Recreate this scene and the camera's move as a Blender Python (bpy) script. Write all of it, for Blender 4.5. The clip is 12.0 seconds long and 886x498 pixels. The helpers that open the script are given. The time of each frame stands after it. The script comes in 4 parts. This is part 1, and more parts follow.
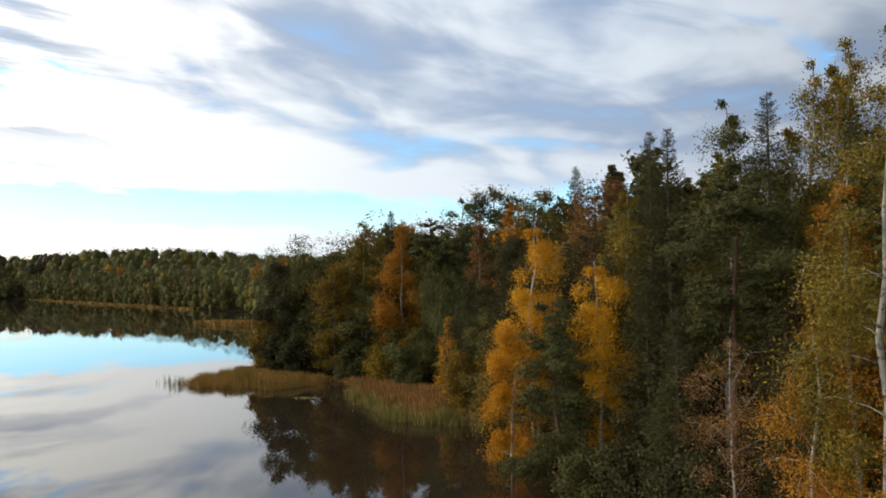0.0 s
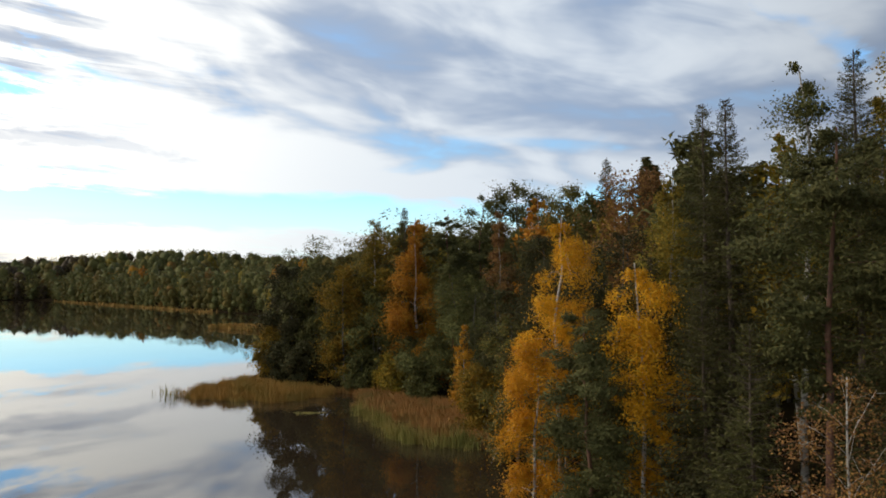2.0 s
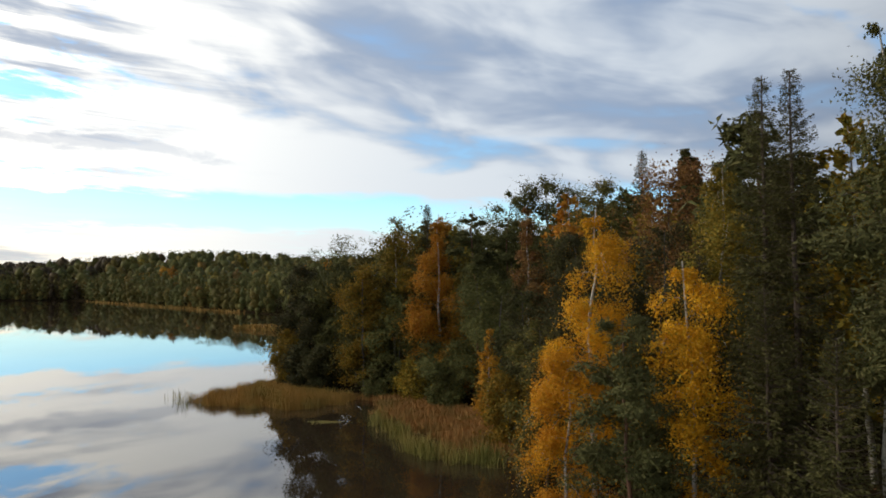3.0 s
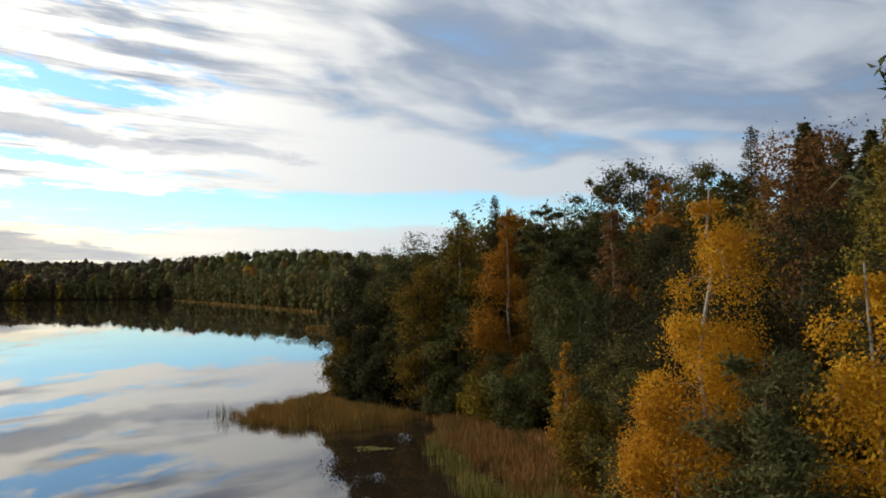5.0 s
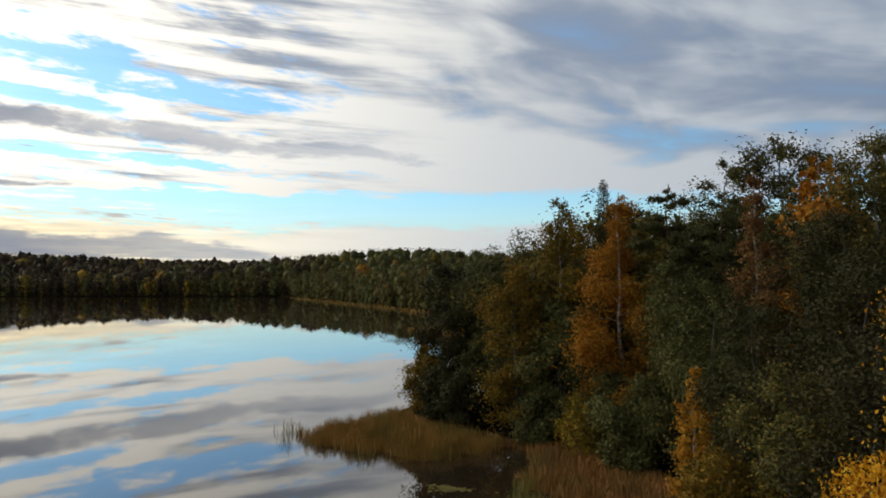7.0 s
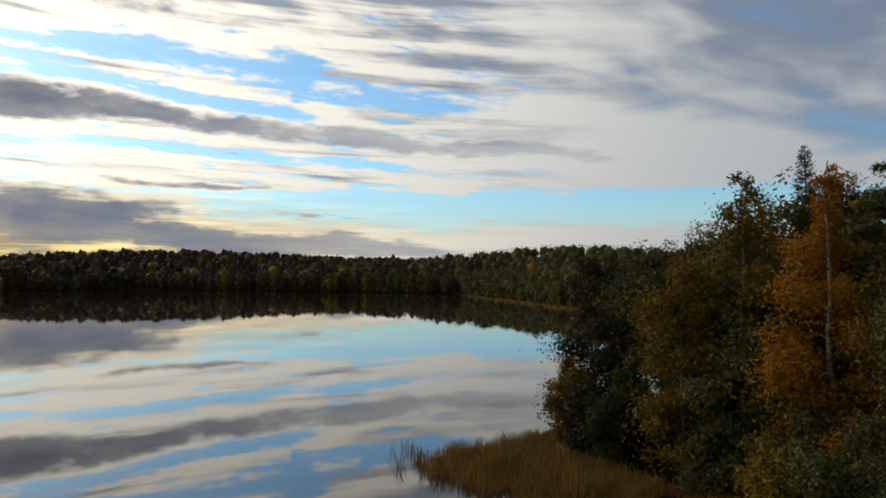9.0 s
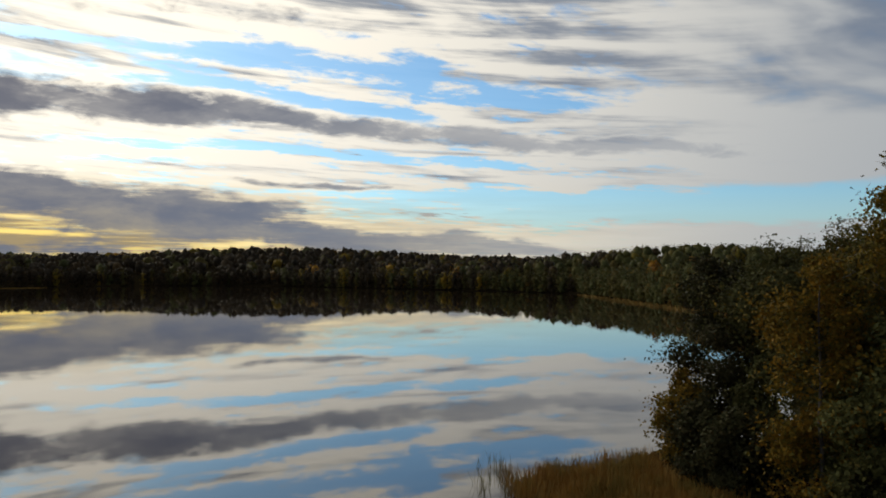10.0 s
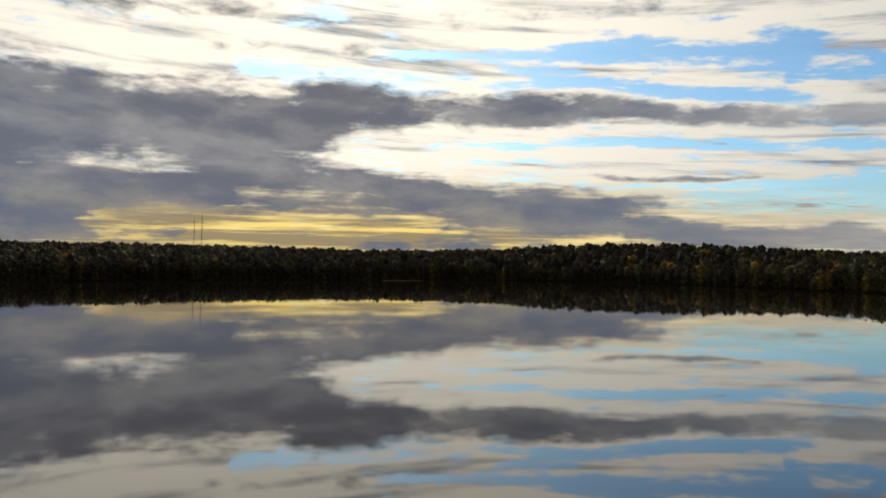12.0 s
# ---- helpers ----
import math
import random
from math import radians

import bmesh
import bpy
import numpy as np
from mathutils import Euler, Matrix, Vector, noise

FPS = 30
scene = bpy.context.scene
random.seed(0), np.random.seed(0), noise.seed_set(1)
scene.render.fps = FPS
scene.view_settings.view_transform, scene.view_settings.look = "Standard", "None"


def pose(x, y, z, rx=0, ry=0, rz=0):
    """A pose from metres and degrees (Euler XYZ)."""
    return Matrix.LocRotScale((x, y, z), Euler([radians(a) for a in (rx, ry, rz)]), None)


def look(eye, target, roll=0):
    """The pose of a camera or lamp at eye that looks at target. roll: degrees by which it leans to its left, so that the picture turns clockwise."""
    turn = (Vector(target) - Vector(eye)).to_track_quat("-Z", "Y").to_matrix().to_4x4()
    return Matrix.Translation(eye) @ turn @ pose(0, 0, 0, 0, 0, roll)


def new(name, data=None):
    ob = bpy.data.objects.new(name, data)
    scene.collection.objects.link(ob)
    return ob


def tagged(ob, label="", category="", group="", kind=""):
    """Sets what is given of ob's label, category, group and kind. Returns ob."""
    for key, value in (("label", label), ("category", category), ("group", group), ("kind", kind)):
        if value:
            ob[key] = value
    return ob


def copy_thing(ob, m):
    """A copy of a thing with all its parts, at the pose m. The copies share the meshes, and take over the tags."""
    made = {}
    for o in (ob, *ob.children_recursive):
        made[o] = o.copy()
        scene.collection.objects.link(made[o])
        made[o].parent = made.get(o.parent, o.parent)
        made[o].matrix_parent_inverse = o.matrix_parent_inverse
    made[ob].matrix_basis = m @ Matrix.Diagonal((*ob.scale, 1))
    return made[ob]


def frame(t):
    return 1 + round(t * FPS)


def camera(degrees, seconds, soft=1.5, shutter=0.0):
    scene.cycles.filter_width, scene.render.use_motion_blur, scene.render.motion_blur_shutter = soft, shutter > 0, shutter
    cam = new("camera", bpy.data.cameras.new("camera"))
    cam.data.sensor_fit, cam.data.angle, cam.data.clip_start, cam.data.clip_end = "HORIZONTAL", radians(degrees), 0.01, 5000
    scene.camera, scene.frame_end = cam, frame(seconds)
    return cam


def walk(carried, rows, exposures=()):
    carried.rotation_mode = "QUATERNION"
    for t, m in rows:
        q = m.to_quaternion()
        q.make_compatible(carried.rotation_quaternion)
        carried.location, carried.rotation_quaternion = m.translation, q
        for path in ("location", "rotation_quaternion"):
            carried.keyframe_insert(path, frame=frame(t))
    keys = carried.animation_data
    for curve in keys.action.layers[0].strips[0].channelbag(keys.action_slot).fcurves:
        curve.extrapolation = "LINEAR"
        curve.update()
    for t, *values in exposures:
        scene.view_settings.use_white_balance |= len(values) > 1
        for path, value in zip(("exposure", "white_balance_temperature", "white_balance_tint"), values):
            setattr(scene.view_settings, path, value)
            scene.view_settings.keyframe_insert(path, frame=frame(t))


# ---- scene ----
cam = camera(61.61, 12.0, soft=1.8)
PATH = [
    (0, (0.00, 0.00, 12.00), (-3.27, 99.89, 15.27), -0.65),
    (0.5, (0.18, 1.66, 12.02), (-3.41, 101.54, 15.37), -0.68),
    (1, (0.36, 3.39, 12.02), (-4.12, 103.23, 15.41), -0.61),
    (1.5, (0.48, 5.21, 12.04), (-5.12, 104.99, 15.49), -0.59),
    (2, (0.61, 7.05, 12.06), (-6.12, 106.76, 15.63), -0.60),
    (2.5, (0.74, 9.15, 12.05), (-7.80, 108.72, 15.68), -0.62),
    (4.5, (1.03, 18.50, 12.37), (-17.66, 116.68, 15.77), -0.89),
    (5, (0.94, 20.99, 12.44), (-20.78, 118.54, 15.82), -0.98),
    (5.5, (0.84, 23.57, 12.45), (-24.40, 120.28, 15.89), -0.94),
    (6, (0.67, 26.28, 12.45), (-28.13, 121.98, 15.90), -0.88),
    (6.5, (0.43, 28.86, 12.49), (-32.09, 123.36, 15.95), -0.79),
    (7, (0.11, 31.44, 12.51), (-36.51, 124.43, 16.00), -0.66),
    (9, (-1.81, 42.01, 12.45), (-59.24, 123.81, 15.81), -0.32),
    (9.5, (-2.54, 44.60, 12.39), (-66.25, 121.60, 15.75), -0.02),
    (10, (-3.45, 47.10, 12.36), (-73.04, 118.84, 15.58), 0.16),
    (10.5, (-4.45, 49.37, 12.37), (-79.82, 115.02, 15.38), 0.27),
    (11, (-5.54, 51.63, 12.68), (-89.61, 105.72, 15.45), 0.45),
    (11.5, (-6.63, 53.89, 12.90), (-97.01, 96.61, 15.43), 0.56),
    (12, (-7.72, 56.15, 13.07), (-102.44, 88.15, 15.33), 0.68),
]
EXPOSURES = [(0, 0.32), (2.5, 0.15), (4.5, -0.04), (5.5, -0.17), (7.0, -0.37), (9.0, -0.75), (10.5, -0.95), (12, -1.04)]
walk(cam, [(t, look(eye, target, roll)) for t, eye, target, roll in PATH], EXPOSURES)

# ---- world, sun ----
SUN_AZ, SUN_EL = 82.0, 27.0          # degrees to the left of +y, degrees up
SUN_DIR = Vector((-math.sin(radians(SUN_AZ)) * math.cos(radians(SUN_EL)),
                  math.cos(radians(SUN_AZ)) * math.cos(radians(SUN_EL)), math.sin(radians(SUN_EL))))
SUN_STRENGTH, SKY_STRENGTH = 1.2, 0.15


class Graph:
    """Short hand for wiring shader nodes."""

    def __init__(self, tree):
        self.tree = tree

    def node(self, kind):
        return self.tree.nodes.new(kind)

    def put(self, value, socket):
        if isinstance(value, bpy.types.NodeSocket):
            self.tree.links.new(value, socket)
        else:
            socket.default_value = value

    def math(self, op, a, b=0.0, c=0.0):
        n = self.node("ShaderNodeMath")
        n.operation = op
        for value, socket in zip((a, b, c), n.inputs):
            self.put(value, socket)
        return n.outputs[0]

    def step(self, value, low, high, out_low=0.0, out_high=1.0):
        n = self.node("ShaderNodeMapRange")
        n.interpolation_type = "SMOOTHSTEP"
        for v, key in zip((value, low, high, out_low, out_high), ("Value", "From Min", "From Max", "To Min", "To Max")):
            self.put(v, n.inputs[key])
        return n.outputs["Result"]

    def vec(self, x, y, z=0.0):
        n = self.node("ShaderNodeCombineXYZ")
        for value, socket in zip((x, y, z), n.inputs):
            self.put(value, socket)
        return n.outputs[0]

    def noise(self, vector, scale, detail=4.0, rough=0.55, warp=0.0):
        n = self.node("ShaderNodeTexNoise")
        self.put(vector, n.inputs["Vector"])
        for key, value in (("Scale", scale), ("Detail", detail), ("Roughness", rough), ("Distortion", warp)):
            n.inputs[key].default_value = value
        return n.outputs[0]

    def mix(self, fac, a, b, blend="MIX"):
        n = self.node("ShaderNodeMix")
        n.data_type, n.blend_type = "RGBA", blend
        self.put(fac, n.inputs[0])
        self.put(a, n.inputs[6])
        self.put(b, n.inputs[7])
        return n.outputs[2]

    def ramp(self, fac, stops):
        n = self.node("ShaderNodeValToRGB")
        while len(n.color_ramp.elements) < len(stops):
            n.color_ramp.elements.new(0.5)
        for e, (at, colour) in zip(n.color_ramp.elements, stops):
            e.position, e.color = at, (*colour[:3], 1)
        self.put(fac, n.inputs[0])
        return n.outputs[0]


def build_world():
    world = bpy.data.worlds.new("sky")
    scene.world = world
    world.use_nodes = True
    g = Graph(world.node_tree)
    g.tree.nodes.clear()
    sky = g.node("ShaderNodeTexSky")
    sky.sky_type, sky.sun_disc = "NISHITA", False
    sky.sun_elevation, sky.sun_rotation = radians(SUN_EL), radians(-SUN_AZ)
    sky.air_density, sky.dust_density, sky.ozone_density = 1.0, 0.6, 2.0
    blue = g.mix(1.0, sky.outputs[0], (SKY_STRENGTH,) * 3 + (1,), "MULTIPLY")

    way = g.node("ShaderNodeTexCoord").outputs["Generated"]
    sep = g.node("ShaderNodeSeparateXYZ")
    g.put(way, sep.inputs[0])
    x, y, z = sep.outputs
    # azimuth to the left of +y and elevation in degrees
    az = g.math("MULTIPLY", g.math("ARCTAN2", g.math("MULTIPLY", x, -1.0), y), 57.2958)
    el = g.math("MULTIPLY", g.math("ARCSINE", z), 57.2958)
    # the cloud sheet as a flat layer overhead: u along the streaks, v across them
    up = g.math("ADD", g.math("MAXIMUM", z, 0.0), 0.05)
    px, py = g.math("DIVIDE", x, up), g.math("DIVIDE", y, up)
    u = g.math("ADD", g.math("MULTIPLY", px, 0.25), g.math("MULTIPLY", py, 0.968))
    v = g.math("SUBTRACT", g.math("MULTIPLY", px, 0.968), g.math("MULTIPLY", py, 0.25))
    soft = g.mix(0.5, g.noise(g.vec(g.math("MULTIPLY", u, 0.8), v, 4.4), 0.9, 3, 0.5, 0.8), g.noise(g.vec(g.math("MULTIPLY", az, 0.10), g.math("MULTIPLY_ADD", az, -0.05, g.math("MULTIPLY", el, 0.26)), 2.4), 1.0, 4, 0.5, 0.4))
    soft = g.math("MULTIPLY_ADD", g.math("SUBTRACT", soft, 0.5), 1.35, 0.5)
    ripple = g.noise(g.vec(g.math("MULTIPLY", u, 0.55), v, 3.1), 2.6, 6, 0.58, 0.5)
    flake = g.noise(g.vec(g.math("MULTIPLY", u, 0.7), v, 7.7), 6.0, 5, 0.6, 0.3)
    puff = g.noise(g.vec(g.math("MULTIPLY", az, 0.10), g.math("MULTIPLY", el, 0.28), 1.3), 1.0, 6, 0.55, 0.2)
    puff2 = g.noise(g.vec(g.math("MULTIPLY", az, 0.13), g.math("MULTIPLY", el, 0.36), 8.3), 1.1, 6, 0.58, 0.2)
    curl = g.noise(g.vec(g.math("MULTIPLY", az, 0.30), g.math("MULTIPLY", el, 0.80), 5.1), 1.1, 7, 0.58, 0.3)
    stripe = g.noise(g.vec(g.math("MULTIPLY", az, 0.055), g.math("ADD", g.math("MULTIPLY", el, 0.85), g.math("MULTIPLY", az, -0.05)), 6.3), 1.0, 6, 0.6, 0.3)
    el_w = g.math("ADD", el, g.math("MULTIPLY", g.math("SUBTRACT", puff, 0.5), 2.4))
    az_w = g.math("ADD", az, g.math("MULTIPLY", g.math("SUBTRACT", puff2, 0.5), 9.0))
    west = g.step(az, 14.0, 40.0)

    def total(parts):
        out = parts[0]
        for p in parts[1:]:
            out = g.math("ADD", out, p)
        return out

    def streak(a0, e0, a1, e1, thick0, thick1, amount):
        """A long cloud or gap from one azimuth and elevation to another, tapering."""
        s = g.math("DIVIDE", g.math("SUBTRACT", az_w, a0), a1 - a0)
        de = g.math("SUBTRACT", el_w, g.math("MULTIPLY_ADD", s, e1 - e0, e0))
        wide = g.math("MAXIMUM", g.math("MULTIPLY_ADD", s, thick1 - thick0, thick0), 0.05)
        body = g.step(g.math("ABSOLUTE", g.math("DIVIDE", de, wide)), 0.1, 1.8, 1.0, 0.0)
        ends = g.step(g.math("ABSOLUTE", g.math("SUBTRACT", s, 0.5)), 0.38, 0.58, amount, 0.0)
        return g.math("MULTIPLY", body, ends)

    # low grey clouds with curled edges
    dark = total([
        streak(66, 12.2, 22, 8.9, 0.95, 0.45, 1.0),      # the long streak
        streak(82, 12.2, 62, 11.6, 1.8, 0.9, 1.1),       # its thick western end
        streak(112, 10.0, 79, 10.2, 4.2, 1.9, 1.4),      # the great grey cloud
        streak(112, 5.3, 86, 5.4, 1.3, 0.8, 1.2),
        streak(90, 6.9, 54, 4.5, 1.2, 0.7, 1.1),         # the shelf under it
        streak(99, 4.5, 66, 4.5, 0.75, 0.7, 0.75),
        streak(72, 3.6, 33, 1.9, 1.15, 0.55, 1.25),      # the low bank
        streak(115, 3.0, 96.5, 2.9, 2.0, 1.5, 1.6),      # the blue cloud by the hill
        streak(96, 2.0, 90, 2.0, 0.55, 0.4, 0.8),
        streak(78, 1.5, 62, 1.2, 0.6, 0.6, 0.7),
        streak(60, 6.7, 47, 6.5, 0.30, 0.22, 0.75),
        streak(90, 15.5, 76, 16.2, 0.8, 0.5, 0.35),
        streak(108, 17.0, 84, 18.6, 1.3, 0.8, 0.45),
        streak(72, 18.2, 50, 18.8, 0.9, 0.7, 0.35),
    ])
    # gaps that show the blue
    clear = total([
        streak(76, 15.2, 30, 14.2, 2.6, 1.8, 0.30),
        streak(66, 13.9, 45, 12.2, 0.5, 0.45, 0.9),
        streak(88, 14.6, 74, 13.6, 0.6, 0.6, 0.9),
        streak(78, 15.8, 58, 15.9, 0.35, 0.5, 0.8),
        streak(64, 16.8, 44, 15.0, 0.8, 1.3, 0.5),
        streak(48, 15.6, 32, 12.6, 1.2, 0.7, 0.5),
        streak(68, 9.4, 34, 8.4, 0.42, 0.32, 0.95),
        streak(64, 6.3, 30, 5.6, 0.25, 0.5, 0.9),
        streak(56, 4.9, -16, 4.6, 0.7, 1.5, 1.0),
        streak(46, 13.6, 36, 13.0, 0.6, 0.6, 0.55),
        streak(42, 5.2, 6, 4.6, 1.3, 1.5, 0.6),
        streak(3, 10.9, -9, 9.6, 0.5, 0.6, 0.3),
        streak(-19, 19.0, -27, 13.5, 1.3, 1.3, 0.6),
    ])
    # soft blue-grey shade in the eastern sheet
    across = g.math("SUBTRACT", g.math("ADD", el_w, g.math("MULTIPLY", g.math("SUBTRACT", soft, 0.5), 3.5)), g.math("MULTIPLY_ADD", az, 0.235, 9.2))
    belt = g.math("MULTIPLY", g.step(g.math("ABSOLUTE", across), 0.6, 3.2, 1.0, 0.0), g.step(az, -16.0, -4.0))
    over = g.math("MULTIPLY", g.step(across, 0.0, 4.0, 0.0, 0.72), g.step(az, 14.0, 36.0, 1.0, 0.35))
    veil = g.math("ADD", g.math("MULTIPLY", belt, 0.62), over)
    veil = g.math("MULTIPLY", veil, g.step(soft, 0.30, 0.66, 0.35, 1.25))
    veil = g.math("ADD", veil, g.math("MULTIPLY", g.math("SUBTRACT", soft, 0.5), 0.9))
    veil = g.math("ADD", veil, g.math("MULTIPLY", g.math("SUBTRACT", ripple, 0.5), g.math("MULTIPLY_ADD", west, 1.55, 0.08)))
    veil = g.math("ADD", veil, g.math("MULTIPLY", g.math("SUBTRACT", stripe, 0.47), g.math("MULTIPLY_ADD", west, 3.9, 0.15)))
    veil = g.math("MULTIPLY", g.step(veil, 0.0, 1.05), g.step(el, 4.5, 8.0, g.math("MULTIPLY", west, 0.7), 1.0))
    # holes in the sheet
    hole = g.math("ADD", g.math("MULTIPLY", clear, 0.9), g.math("MULTIPLY", g.math("SUBTRACT", ripple, 0.5), g.math("MULTIPLY_ADD", west, 2.9, 0.2)))
    hole = g.math("ADD", hole, g.math("MULTIPLY", g.math("MULTIPLY", belt, g.step(az, 40.0, 20.0)), 0.22))
    hole = g.math("ADD", hole, g.math("MULTIPLY", g.math("SUBTRACT", flake, 0.46), g.math("MULTIPLY", west, 3.0)))
    hole = g.math("ADD", hole, g.math("MULTIPLY", g.math("SUBTRACT", soft, 0.5), g.math("MULTIPLY_ADD", west, -2.2, 2.2)))
    cover = g.step(hole, g.math("MULTIPLY_ADD", west, 0.20, 0.10), g.math("MULTIPLY_ADD", west, 0.0, 0.95), 1.0, 0.05)
    ragged = g.math("ADD", g.math("MULTIPLY", g.math("SUBTRACT", curl, 0.5), 2.0), g.math("MULTIPLY", g.math("SUBTRACT", ripple, 0.5), 1.3))
    lump = g.math("MULTIPLY_ADD", ragged, g.step(dark, 0.0, 0.3), dark)
    thick = g.math("MULTIPLY", g.step(lump, 0.15, 0.98), g.step(az, 24.0, 62.0, 0.42, 1.0))
    rim = g.math("MULTIPLY", g.step(lump, 0.0, 0.25), g.math("SUBTRACT", 1.0, thick))

    dot = g.node("ShaderNodeVectorMath")
    dot.operation = "DOT_PRODUCT"
    g.put(way, dot.inputs[0])
    dot.inputs[1].default_value = SUN_DIR
    near = g.math("POWER", g.math("MAXIMUM", dot.outputs["Value"], 0.0), 2.6)
    warm = g.math("POWER", near, 2.2)
    side = g.step(dot.outputs["Value"], -0.62, 0.15)
    low = g.step(el, 1.0, 8.0, 1.0, 0.0)
    lit = g.mix(side, (0.10, 0.11, 0.14, 1), (0.63, 0.69, 0.755, 1))
    lit = g.mix(near, lit, (2.45, 2.25, 1.88, 1))
    lit = g.mix(g.math("MINIMUM", g.math("MULTIPLY", g.math("MULTIPLY", low, warm), 2.2), 1.0), lit, (2.1, 1.55, 0.46, 1))
    grey = g.mix(side, (0.07, 0.08, 0.105, 1), (0.285, 0.365, 0.50, 1))
    grey = g.mix(near, grey, (0.66, 0.69, 0.74, 1))
    under = g.mix(g.math("POWER", near, 2.0), (0.28, 0.355, 0.50, 1), (0.32, 0.315, 0.36, 1))
    under = g.mix(g.step(puff2, 0.35, 0.75, 0.0, 0.55), under, g.mix(0.35, under, lit))
    haze = g.step(el, 0.0, 7.0, 0.8, 0.0)
    pale = g.mix(g.math("MINIMUM", g.math("MULTIPLY", warm, 1.8), 1.0), (0.78, 0.95, 0.93, 1), (2.0, 1.45, 0.45, 1))
    base = g.mix(haze, g.mix(1.0, blue, (0.85, 1.24, 1.44, 1), "MULTIPLY"), pale)
    colour = g.mix(cover, base, g.mix(veil, lit, grey))
    colour = g.mix(g.math("MULTIPLY", rim, 0.5), colour, lit)
    thread = g.noise(g.vec(g.math("MULTIPLY", az, 0.07), g.math("MULTIPLY", el, 1.3), 2.2), 1.0, 7, 0.6, 0.2)
    thread = g.math("MULTIPLY", g.step(thread, 0.40, 0.56), g.math("MINIMUM", g.math("MULTIPLY", g.math("MULTIPLY", low, warm), 2.4), 1.0))
    colour = g.mix(g.math("MULTIPLY", thread, 0.85), colour, (0.46, 0.37, 0.28, 1))
    colour = g.mix(thick, colour, under)
    colour = g.mix(g.step(el, 21.0, 45.0, 0.0, 0.85), colour, (0.15, 0.17, 0.22, 1))
    back = g.node("ShaderNodeBackground")
    g.put(colour, back.inputs["Color"])
    g.put(back.outputs[0], g.node("ShaderNodeOutputWorld").inputs[0])


build_world()
sun = new("sun", bpy.data.lights.new("sun", "SUN"))
sun.data.energy, sun.data.angle, sun.data.color = SUN_STRENGTH, radians(12), (1.0, 0.90, 0.74)
sun.rotation_euler = SUN_DIR.to_track_quat("Z", "Y").to_euler()

# ---- materials ----


def material(name):
    m = bpy.data.materials.new(name)
    m.use_nodes = True
    g = Graph(m.node_tree)
    g.tree.nodes.clear()
    return m, g


def finish(g, shader):
    g.put(shader, g.node("ShaderNodeOutputMaterial").inputs["Surface"])


def surface(g, colour, rough, bump=None, strength=0.3, distance=0.05):
    p = g.node("ShaderNodeBsdfPrincipled")
    g.put(colour, p.inputs["Base Color"])
    g.put(rough, p.inputs["Roughness"])
    if bump is not None:
        b = g.node("ShaderNodeBump")
        b.inputs["Strength"].default_value, b.inputs["Distance"].default_value = strength, distance
        g.put(bump, b.inputs["Height"])
        g.put(b.outputs[0], p.inputs["Normal"])
    return p


def leaf_material(name, stops, patch=0.5, through_light=0.18):
    """Leaves or needles: each its own shade out of the ramp, drifting over the crown and from tree to tree."""
    m, g = material(name)
    geo = g.node("ShaderNodeNewGeometry")
    tone = g.ramp(geo.outputs["Random Per Island"], stops)
    place = g.node("ShaderNodeTexCoord").outputs["Object"]
    drift = g.noise(place, patch, 3, 0.6)
    info = g.node("ShaderNodeObjectInfo").outputs["Random"]
    hsv = g.node("ShaderNodeHueSaturation")
    g.put(tone, hsv.inputs["Color"])
    g.put(g.math("ADD", g.math("MULTIPLY", drift, 0.03), g.math("ADD", g.math("MULTIPLY", info, 0.015), 0.4785)), hsv.inputs["Hue"])
    g.put(g.math("ADD", g.math("MULTIPLY", drift, 0.7), g.math("ADD", g.math("MULTIPLY", info, 0.25), 0.55)), hsv.inputs["Value"])
    p = surface(g, hsv.outputs[0], 0.55)
    p.inputs["Specular IOR Level"].default_value = 0.04
    t = g.node("ShaderNodeBsdfTranslucent")
    g.put(hsv.outputs[0], t.inputs["Color"])
    mixed = g.node("ShaderNodeMixShader")
    mixed.inputs[0].default_value = through_light
    g.put(p.outputs[0], mixed.inputs[1])
    g.put(t.outputs[0], mixed.inputs[2])
    finish(g, mixed.outputs[0])
    return m


GOLD = leaf_material("golden_birch_leaves", [(0, (0.50, 0.215, 0.018)), (0.5, (0.67, 0.31, 0.020)), (0.9, (0.72, 0.37, 0.032)), (1, (0.44, 0.32, 0.035))])
# olive leaves with the shade of backlit crowns put into the colour
SHADY = leaf_material("shade_darkened_olive_leaves", [(0, (0.055, 0.055, 0.024)), (0.6, (0.072, 0.067, 0.028)), (0.97, (0.09, 0.076, 0.031)), (1, (0.15, 0.10, 0.035))], 0.5, 0.06)
ORANGE = leaf_material("orange_leaves", [(0, (0.40, 0.17, 0.022)), (0.5, (0.54, 0.245, 0.03)), (0.9, (0.60, 0.31, 0.04)), (1, (0.32, 0.22, 0.035))])
OCHRE = leaf_material("ochre_green_leaves", [(0, (0.17, 0.14, 0.025)), (0.5, (0.26, 0.18, 0.03)), (0.85, (0.36, 0.22, 0.03)), (1, (0.42, 0.24, 0.03))])
LIME = leaf_material("yellow_green_leaves", [(0, (0.17, 0.145, 0.028)), (0.6, (0.26, 0.20, 0.036)), (1, (0.44, 0.27, 0.04))])
GREEN = leaf_material("dull_green_leaves", [(0, (0.095, 0.10, 0.036)), (0.6, (0.13, 0.128, 0.044)), (0.95, (0.165, 0.15, 0.048)), (1, (0.22, 0.17, 0.05))], 0.5, 0.08)
